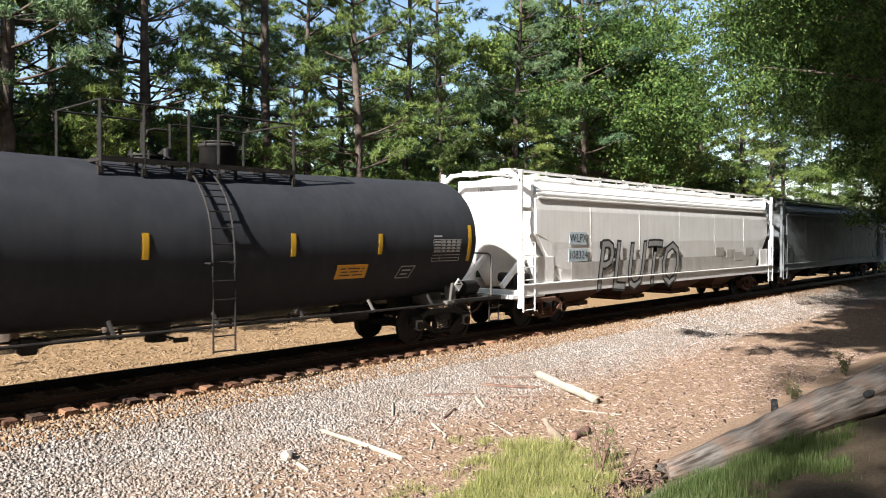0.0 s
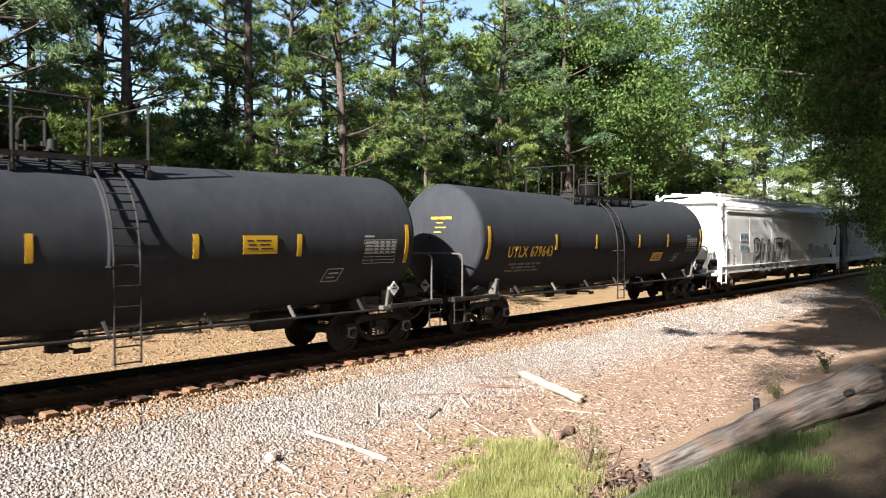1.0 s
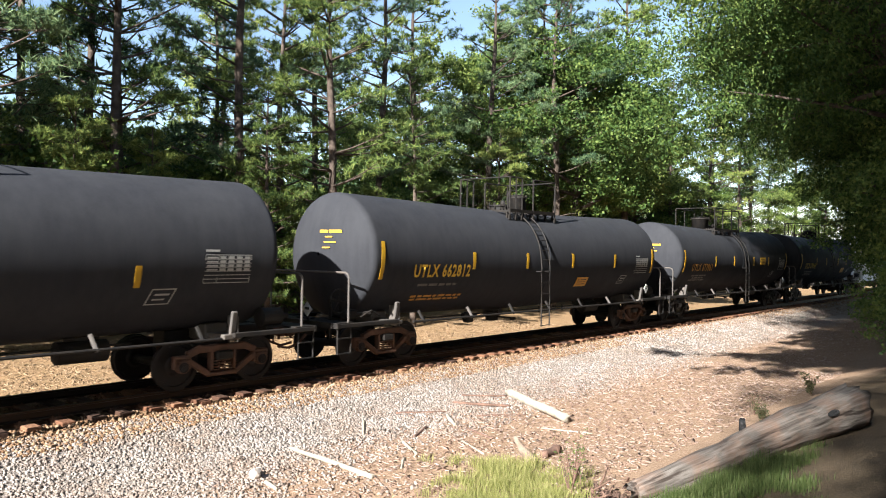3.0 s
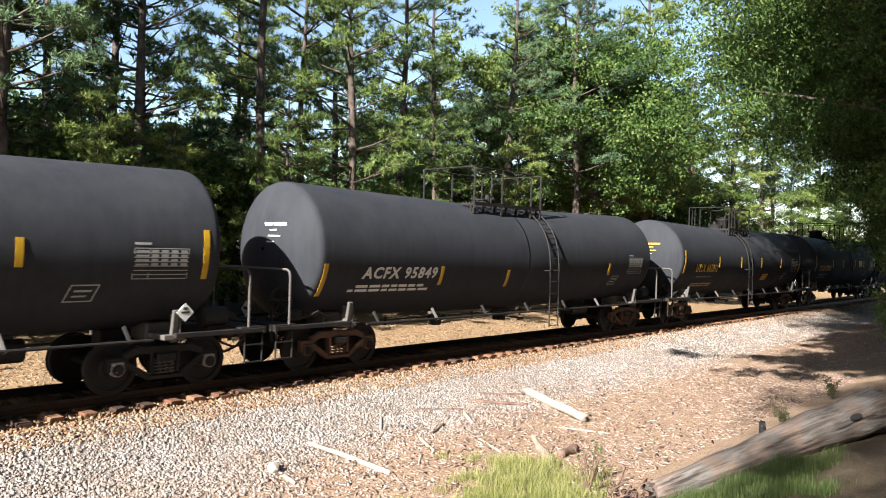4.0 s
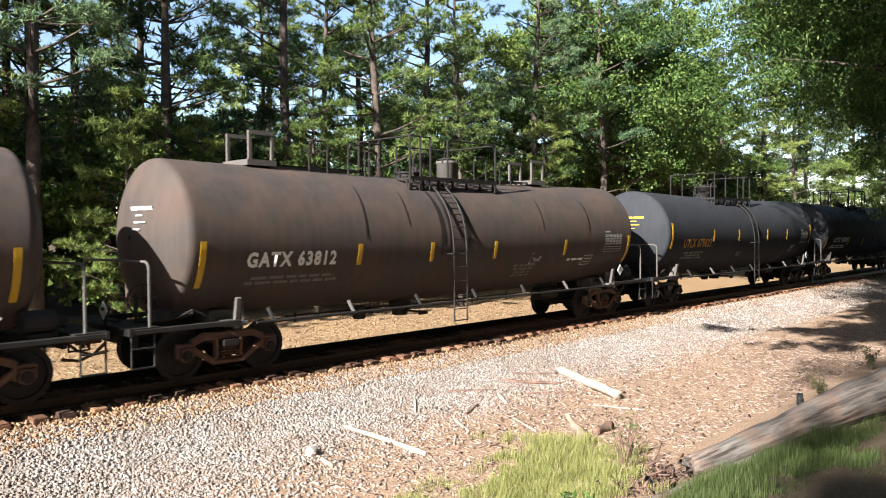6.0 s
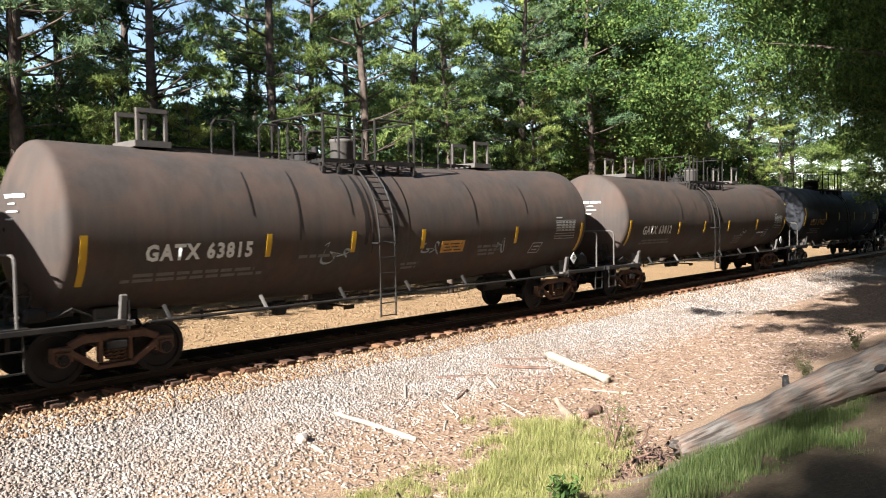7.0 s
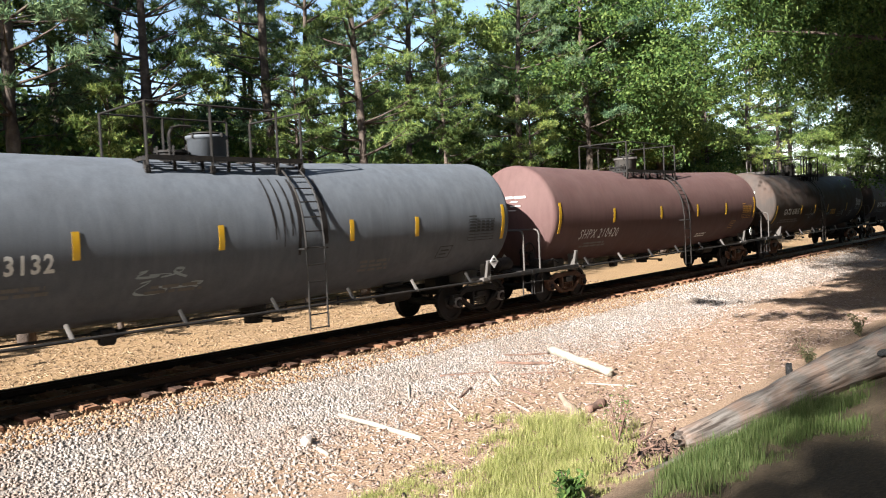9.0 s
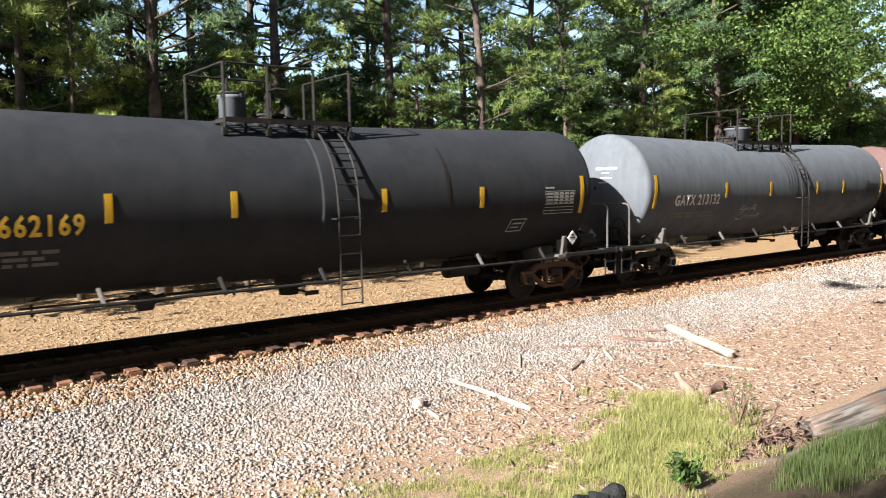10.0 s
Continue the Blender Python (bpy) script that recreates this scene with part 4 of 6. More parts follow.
def hopper_car(x, length, mat, label, marked):
    """A four-bay covered hopper: curved sides between sills, slope sheets at the ends, running boards on the roof."""
    car = tagged(new("hopper_car"), label, "hopper car", group="train of freight cars")
    h = length / 2
    body_h = h - 2.1
    # cross-section of the body from the side sill over the roof
    sect = [(-1.46, 1.28), (-1.50, 1.7), (-1.52, 2.5), (-1.50, 3.45), (-1.46, 3.78), (-1.40, 3.84), (-1.40, 3.93), (-1.36, 4.02), (-1.15, 4.20), (-0.7, 4.38), (0, 4.44)]
    sect += [(-a, b) for a, b in sect[-2::-1]]
    bm = bmesh.new()
    rings = []
    for k, (xx, low) in enumerate([(-body_h - 1.35, 2.75), (-body_h - 0.55, 1.9), (-body_h, 1.28), (body_h, 1.28), (body_h + 0.55, 1.9), (body_h + 1.35, 2.75)]):
        rings.append([bm.verts.new((xx, a, max(b, low + 0.001 * i if b < low else b))) for i, (a, b) in enumerate(sect)])
    for a, b in zip(rings, rings[1:]):
        for k in range(len(sect) - 1):
            bm.faces.new((a[k], a[k + 1], b[k + 1], b[k]))
        bm.faces.new((a[0], b[0], b[-1], a[-1]))
    bm.faces.new(rings[0])
    bm.faces.new(rings[-1])
    body = part("body", bm, mat, car)
    # top chord ribs, side sill, posts
    for z, t in ((3.80, 0.06), (3.92, 0.05), (4.03, 0.045)):
        part("chord_rib", shared(f"chord_rib{t}{length}", lambda bm: box(bm, (0, 0, 0), (2 * body_h + 2.5, 0.05, t), None, 0.01), mat), parent=body, at=(0, -1.49 if z < 3.9 else -1.43, z))
        part("chord_rib", shared(f"chord_rib{t}{length}", lambda bm: box(bm, (0, 0, 0), (2 * body_h + 2.5, 0.05, t), None, 0.01), mat), parent=body, at=(0, 1.49 if z < 3.9 else 1.43, z))
    for s in (-1, 1):
        part("side_sill", shared(f"side_sill{length}", lambda bm: (box(bm, (0, 0, 0), (length - 0.1, 0.06, 0.30), None, 0.01), box(bm, (0, 0, 0.17), (length - 0.1, 0.14, 0.04), None, 0.01)), mat), parent=car, at=(0, s * 1.53, 1.14))
    for k in range(5):
        part("body_seam", shared("body_seam", lambda bm: pipe(bm, [(0, -1.473, 1.32), (0, -1.508, 1.7), (0, -1.527, 2.5), (0, -1.508, 3.45), (0, -1.47, 3.74)], 0.0025, 5), mat), parent=body, at=(-body_h + (k + 0.5) * body_h * 0.4, 0, 0))
    for s in (-1, 1):
        flip = pose(0, 0, 0, 0, 0, 0 if s > 0 else 180)
        end = part("end_frame", shared(f"hopper_end{length}", lambda bm: [box(bm, (h - 0.06, q * 1.46, 2.6), (0.12, 0.12, 3.9), None, 0.015) for q in (-1, 1)]
                   + [box(bm, (h - 0.06, 0, 4.50), (0.12, 2.3, 0.10), None, 0.015)] + [box(bm, (h - 0.06, q * 1.30, 4.36), (0.12, 0.5, 0.10), pose(0, 0, 0, q * -34, 0, 0)) for q in (-1, 1)]
                   + [box(bm, (h - 0.75, q * 1.4, 3.45), (1.45, 0.05, 0.12), pose(0, 0, 0, 0, 0, 0)) for q in (-1, 1)]
                   + [box(bm, (h - 0.8, q * 0.75, 1.75), (1.7, 0.12, 0.14), pose(0, 0, 0, 0, 38, 0)) for q in (-1, 1)]
                   + [box(bm, (h - 0.5, 0, 0.98), (1.6, 2.9, 0.10), None, 0.01)] + [box(bm, (h - 0.06, 0, 1.02), (0.1, 3.0, 0.28), None, 0.01)], mat), parent=car, at=flip)
        part("end_sheet", shared(f"end_sheet{length}", lambda bm: (box(bm, (h - 0.74, 0, 3.55), (0.05, 2.85, 1.65), None, 0.01), box(bm, (h - 1.35, 0, 1.9), (0.05, 2.7, 2.1), pose(0, 0, 0, 0, 40, 0))), mat), parent=end)
        part("gusset", shared(f"gusset{length}", lambda bm: box(bm, (h - 1.15, -1.49, 1.62), (1.0, 0.05, 0.95), None, 0.01), mat), parent=end)
        part("gusset", shared(f"gusset{length}", None, mat), parent=end, at=(0, 2.98, 0))
        lad = part("end_ladder", shared(f"hopper_ladder{length}", lambda bm: [pipe(bm, [(d, -1.56, 0.55), (d, -1.56, 3.2 if d > h - 0.3 else 2.5)], 0.022) for d in (h - 0.62, h - 0.08)], mat), parent=car, at=flip)
        for z in (0.6, 1.0, 1.45, 1.8, 2.15, 2.5):
            part("rung", shared(f"hopper_rung{length}", lambda bm: rod(bm, (h - 0.62, -1.56, 0), (h - 0.08, -1.56, 0), 0.016, 6), mat), parent=lad, at=(0, 0, z))
        lad2 = part("end_ladder", shared(f"hopper_ladder{length}", lambda bm: None, mat), parent=car, at=flip @ Matrix.Diagonal((1, -1, 1, 1)))
        for z in (0.6, 1.0, 1.45, 1.8, 2.15, 2.5):
            part("rung", shared(f"hopper_rung{length}", lambda bm: None, mat), parent=lad2, at=(0, 0, z))
        part("coupler", shared("coupler", coupler_bm, M_RUST), parent=car, at=Matrix.Translation((s * (h + 0.35), 0, 0.86)) @ flip)
        part("draft_sill", shared("hopper_sill", lambda bm: box(bm, (0, 0, 0), (2.4, 0.45, 0.32), None, 0.02), M_FRAME), parent=car, at=(s * (h - 1.1), 0, 0.86))
        part("brake_gear", shared("hopper_brake", lambda bm: (box(bm, (0, 0, 0), (0.5, 0.5, 0.4), None, 0.06), rod(bm, (0, -0.5, 0.1), (0, 0.5, 0.1), 0.15, 12)), M_FRAME), parent=car, at=(s * (h - 0.9), -0.6, 1.35))
        bogie(car, s * (h - 1.95), True)
    # discharge bays
    for k in range(4):
        bx = (k - 1.5) * body_h * 0.5

        def bay(bm):
            w, d = body_h * 0.23, 1.35
            lo, up = [], []
            for a, b in ((-1, -1), (1, -1), (1, 1), (-1, 1)):
                up.append(bm.verts.new((a * w, b * d, 1.25)))
                lo.append(bm.verts.new((a * w * 0.42, b * 0.55, 0.52)))
            for i in range(4):
                bm.faces.new((up[i], up[(i + 1) % 4], lo[(i + 1) % 4], lo[i]))
            bm.faces.new(lo[::-1])
            bm.faces.new(up)
            box(bm, (0, 0, 0.46), (w * 0.95, 1.3, 0.14), None, 0.02)
            rod(bm, (0, -0.85, 0.46), (0, 0.85, 0.46), 0.05, 8)

        part("hopper_bay", shared(f"hopper_bay{length}", bay, M_FRAME if not marked else M_RUST), parent=car, at=(bx, 0, 0))
    # roof walk
    for y in (-0.72, 0.72):
        board = part("running_board", shared(f"running_board{length}", lambda bm: [box(bm, (0, d, 0), (length - 0.6, 0.07, 0.035)) for d in (-0.15, -0.05, 0.05, 0.15)], mat if marked else M_HGREY), parent=car, at=(0, y, 4.62))
        for k in range(13):
            part("board_bracket", shared("board_bracket", lambda bm: (box(bm, (0, 0, -0.12), (0.05, 0.36, 0.05)), box(bm, (0, -0.14, -0.06), (0.05, 0.04, 0.2)), box(bm, (0, 0.14, -0.06), (0.05, 0.04, 0.2))), mat), parent=board, at=(-h + 0.6 + k * (length - 1.2) / 12, 0, 0))
    hatch = part("roof_hatch", shared(f"roof_hatch{length}", lambda bm: (box(bm, (0, 0, 0), (2 * body_h, 0.62, 0.14), None, 0.04), [box(bm, (q * body_h * 0.24, 0, 0.05), (0.06, 0.75, 0.12)) for q in (-4, -3, -2, -1, 0, 1, 2, 3, 4)]), mat), parent=car, at=(0, 0, 4.5))
    if marked:
        def flat(u, v, w, x0, z0):
            return Vector((x0 + u, -1.531 - w, z0 + v))

        for z0, w in ((2.62, 0.95), (2.10, 1.1)):
            part("number_patch", patch_mesh("number_patch", flat, -h + 2.95, z0, w, 0.38, M_BLUE, 0.0, 1, 1), parent=body, label="pale blue patch behind the lettering")
        part("lettering", lettering_mesh("WLPX", 0.36, M_INK, lambda u, v, w, a, b: flat(u, v, w + 0.01, a, b), -h + 2.95, 2.62), parent=body)
        part("lettering", lettering_mesh("108324", 0.36, M_INK, lambda u, v, w, a, b: flat(u, v, w + 0.01, a, b), -h + 2.95, 2.10), parent=body)
        part("small_box", patch_mesh("small_box", flat, -h + 4.35, 2.4, 0.22, 0.25, M_INK, 0.003, 1, 1), parent=body)
        part("stain", patch_mesh("stain", flat, 0.2, 1.62, 2 * body_h - 0.6, 0.52, M_STAIN, -0.003, 1, 1), parent=body, label="grey grime along the foot of the side")
        for q, (dx, dz) in enumerate(((0, 0), (0.35, 0.06), (-0.2, 0.1), (0.15, -0.12))):
            part("scuff", patch_mesh("scuff", flat, h - 5.2 + dx * 6, 1.95 + dz, 0.9, 0.35, M_STAIN, 0.002 + 0.001 * q, 1, 1), parent=body)
        for text_mat, bold, deep in ((M_INK, 0.045, 0.006), (M_SPRAY, -0.012, 0.012)):
            part("graffiti", letters("PLUTO", 1.75, text_mat, lambda u, v, w: flat(u * 1.08 + (0.26 * v), v * 1.3 + 0.05 * math.sin(u * 2.1), w + 0.03, -h + 7.05, 1.62), bold=bold, deep=deep, space=1.02), parent=body, label="grey block-letter graffiti outlined in black")
        part("lettering", letters("108324", 0.2, M_INK, lambda u, v, w: Vector((-h + 0.71, 0.35 - u, 4.05 + v))), parent=car)
    CARS.append((car, x))
    return car


M_STAIN = paint("grime", (0.40, 0.37, 0.345), 0.7, (0.66, 0.62, 0.58), 0.6, 0.6)

hopper_car(27.1, 20.3, M_WHITE, "white covered hopper car with grey block-letter graffiti and grimy foot", True)
hopper_car(48.6, 19.9, M_HGREY, "plain grey covered hopper car in deep shade", False)
hopper_car(69.8, 19.9, M_WHITE, "white covered hopper car far up the shaded track", False)
hopper_car(91.0, 19.9, M_HGREY, "plain grey covered hopper car far up the shaded track", False)


def usual(left, right, mids, z=2.5, zend=2.5):
    """Stripes of a car: tall ones at the ends, short ones between."""
    return [(left, zend, 0.92), (right, zend, 0.92)] + [(m, z, 0.46) for m in mids]


STD = (-3.85, -1.4, 1.7, 4.1)
tank_car(dict(x=7.5, deck_span=(-1.95, 2.1), dome_at=0.95, half=7.42, paint=M_BLACK, ladder=0.04, stripes=usual(-7.22, 7.23, STD), label="black tank car with a yellow mark and orange placard",
              writing=[("UTLX 679643", -5.16, 2.21, 0.44, M_YLET, {"width": 2.28})],
              small_print=[(-5.3, 1.85, [1.6, 1.2, 1.7], M_FAINT)], placards=[(3.35, 1.88, 0.88, 0.34, M_ORANGE)], head_ink=M_YLET))
tank_car(dict(x=-10.15, deck_span=(-2.6, 0.75), dome_at=-1.7, half=7.36, paint=M_BLACK, ladder=0.25, stripes=usual(-7.19, 7.18, (-3.66, -1.25, 1.6, 3.97)), label="black tank car with faded orange mark and yellow placard",
              writing=[("UTLX 677961", -5.16, 2.21, 0.44, M_OLET, {"width": 2.28})], small_print=[(-5.3, 1.85, [1.6, 1.2, 1.7], M_FAINT)],
              placards=[(3.0, 2.52, 0.80, 0.36, M_YELLOW)], head_ink=M_YLET))
tank_car(dict(x=-27.9, deck_span=(-0.95, 1.6), dome_size=0.68, dome_at=1.0, half=7.5, paint=M_BLACK, ladder=-0.45, stripes=usual(-7.35, 7.34, (-3.84, -1.25, 1.38, 4.28)), label="black tank car with bold yellow mark and orange placard",
              writing=[("UTLX 662812", -5.1, 2.22, 0.45, M_YLET, {"width": 2.23})], small_print=[(-5.2, 1.86, [1.5], M_FAINT), (-5.0, 1.5, [2.0, 1.9], M_OLET)],
              placards=[(2.2, 1.78, 0.75, 0.34, M_ORANGE)], head_ink=M_YLET, rusty=True))
tank_car(dict(x=-45.95, deck_span=(-3.0, 0.1), dome_at=None, half=7.55, paint=M_BLACK, ladder=1.1, stripes=[(-7.5, 1.95, 0.8), (-3.74, 2.05, 0.5), (-0.96, 1.95, 0.5), (4.69, 2.2, 0.4)], label="charcoal tank car with white slanted mark",
              writing=[("ACFX 95849", -5.17, 2.12, 0.38, M_WLET, {"shear": 0.12, "width": 2.5})], small_print=[(-5.4, 1.8, [2.2, 2.6], M_WLET)], saddle=M_PALE, rusty=True, diamonds=False))
tank_car(dict(x=-63.55, deck_span=(-2.6, 1.0), dome_at=-1.1, half=7.42, paint=M_BLACK, ladder=0.07, stripes=usual(-7.27, 7.23, (-3.85, -1.44, 1.65, 4.05)), label="black tank car with faded orange mark",
              writing=[("UTLX 679623", -5.18, 2.21, 0.44, M_OLET, {"width": 2.3})], small_print=[(-5.3, 1.85, [1.6, 1.2, 1.7], M_FAINT), (-1.1, 1.75, [0.5, 0.4], M_FAINT)], head_ink=M_YLET))
tank_car(dict(x=-81.4, tags=[(2.6, 1.9, 0.5, 0.4)], spills=[(-1.25, 3.0, 0.16, 1.7), (-0.98, 2.9, 0.07, 1.9), (-0.3, 3.0, 0.12, 1.4), (-2.3, 3.3, 0.05, 0.9), (-3.6, 3.2, 0.07, 1.3), (2.9, 3.3, 0.05, 1.1), (5.2, 3.2, 0.06, 1.0)], deck_span=(-1.0, 2.2), dome_at=1.4, half=7.62, paint=M_BROWN, ladder=-0.76, gear="double", stripes=usual(-7.48, 7.52, (-3.8, -1.58, 0.77, 3.95), 2.23, 2.1), label="rust-brown weathered tank car with long crown walk",
              writing=[("GATX 63812", -5.5, 2.17, 0.40, M_WLET, {"width": 2.13, "space": 1.2, "bold": 0.016})], small_print=[(-5.4, 1.8, [2.0, 2.2], M_FAINT), (2.2, 1.75, [1.0, 0.9, 0.7, 0.8], M_FAINT), (4.6, 1.85, [0.8], M_WLET)], dome=M_PALE, rusty=True))
tank_car(dict(x=-99.3, tags=[(-2.15, 1.95, 0.75, 0.55), (0.75, 1.95, 0.6, 0.45), (3.5, 1.95, 0.4, 0.45)], spills=[(-1.35, 3.0, 0.14, 1.7), (-1.15, 2.9, 0.06, 1.9), (-0.45, 2.9, 0.10, 1.6), (-4.2, 3.3, 0.05, 1.0), (-3.1, 3.1, 0.07, 1.6), (-1.7, 3.3, 0.05, 1.0), (2.4, 3.2, 0.06, 1.3), (4.6, 3.3, 0.05, 1.0)], deck_span=(-1.2, 1.6), dome_at=0.2, half=7.55, paint=M_BROWN, ladder=-0.85, gear="double", stripes=usual(-7.38, 7.39, (-3.86, -1.7, 0.46, 4.12), 2.22, 2.05), label="rust-brown weathered tank car with white mark and sprayed scribbles",
              writing=[("GATX 63815", -5.28, 2.15, 0.40, M_WLET, {"width": 2.12, "space": 1.2, "bold": 0.016})], small_print=[(-5.3, 1.75, [2.4, 2.8], M_FAINT), (-2.6, 1.95, [1.0], M_FAINT), (0.2, 1.6, [0.6, 0.5], M_FAINT), (3.0, 1.95, [0.9, 0.8, 0.7], M_FAINT)],
              placards=[(1.55, 2.0, 0.85, 0.30, M_OLET)], dome=M_PALE, rusty=True))
tank_car(dict(x=-117.25, deck_span=(-3.1, 0.6), dome_at=-1.3, half=7.8, paint=M_RED, ladder=0.52, stripes=usual(-7.65, 7.6, (-4.54, -1.26, 1.75, 4.5)), label="faded red-brown tank car with white mark",
              writing=[("SHPX 210420", -5.3, 1.92, 0.46, M_WLET, {"shear": 0.12, "width": 2.3, "bold": 0.0})], small_print=[(-5.4, 1.6, [1.2, 1.5], M_FAINT), (2.7, 1.5, [0.9, 0.9], M_WLET)], dome=M_PALE, rusty=True, grid_ink=M_OLET, saddle=M_PALE))
tank_car(dict(x=-134.9, tags=[(-2.1, 1.62, 1.3, 0.34), (-2.3, 1.9, 0.9, 0.25)], spills=[(0.45, 3.1, 0.05, 1.3), (0.25, 3.0, 0.04, 1.5), (0.05, 3.1, 0.05, 1.4), (1.3, 3.0, 0.16, 1.5), (0.65, 2.9, 0.10, 1.7)], deck_span=(-3.1, 0.3), dome_at=-1.3, half=7.44, paint=M_GREY, ladder=0.9, stripes=usual(-7.25, 7.27, (-3.75, -1.15, 2.0, 4.0)), label="light grey tank car with dark-streaked sides",
              writing=[("GATX 213132", -5.2, 2.23, 0.42, M_WLET, {"width": 2.23})], small_print=[(-5.2, 1.85, [2.0, 2.1], M_FAINT), (2.8, 1.75, [0.9, 0.8, 0.9], M_FAINT), (-2.0, 1.65, [0.9, 1.1], M_FAINT)], dome=M_GREY, grid_ink=M_INK, saddle=M_PALE))
tank_car(dict(x=-152.4, spills=[(3.0, 3.0, 0.10, 1.4)], deck_span=(-2.1, 0.5), dome_size=0.66, dome_at=-1.5, half=7.5, paint=M_CHAR, ladder=0.48, stripes=usual(-7.35, 7.24, (-3.8, -1.75, 1.37, 3.95)), label="dark charcoal tank car with bold yellow mark",
              writing=[("UTLX 662169", -5.28, 2.25, 0.45, M_YLET, {"width": 2.25})], small_print=[(-5.3, 1.85, [1.6, 1.2, 1.7], M_FAINT)], dome=M_GREY, head_ink=M_YLET, rusty=True))
tank_car(dict(x=-170.4, half=7.42, paint=M_BLACK, ladder=0.04, stripes=usual(-7.22, 7.23, STD), label="black tank car at the tail of the view",
              writing=[("UTLX", -5.15, 2.20, 0.40, M_YLET, {})], head_ink=M_YLET))

# ---- trees ----


def quads(centres, along, across):
    """Corners of thin leaves: a pointed quad about each centre."""
    v = np.stack([centres - along, centres + across * 0.6 - along * 0.1, centres + along, centres - across * 0.6 - along * 0.1], 1)
    return v.reshape(-1, 3)


def unit(v):
    return v / np.maximum(np.linalg.norm(v, axis=-1, keepdims=True), 1e-6)


def leaf_mesh(name, spots, per, spread, length, width, mat, g, up=0.0, flatness=1.0, radial=False, near=False):
    """Leaves round many spots; radial makes tufts of thin three-cornered needles, near ones are small quads."""
    n = len(spots) * per
    d = unit(g.normal(size=(n, 3)) + (0, 0, up))
    base = np.repeat(spots, per, 0)
    if radial:
        root = base + g.normal(size=(n, 3)) * spread * (1, 1, flatness)
        ln = length * g.uniform(0.7, 1.15, (n, 1))
        ac = unit(np.cross(d, g.normal(size=(n, 3)))) * width * 0.5
        v = np.stack([root - ac, root + ac, root + d * ln], 1).reshape(-1, 3)
        return np_mesh(name, v, np.arange(3 * n).reshape(-1, 3), mat)
    c = base + g.normal(size=(n, 3)) * spread * (1, 1, flatness)
    al = d * (length * g.uniform(0.35, 0.6, (n, 1)))
    ac = unit(np.cross(al, g.normal(size=(n, 3)))) * width * 0.5
    if near:
        return np_mesh(name, quads(c, al, ac), np.arange(4 * n).reshape(-1, 4), mat)
    v = np.stack([c - al + ac, c - al * 0.6 - ac, c + al], 1).reshape(-1, 3)
    return np_mesh(name, v, np.arange(3 * n).reshape(-1, 3), mat)


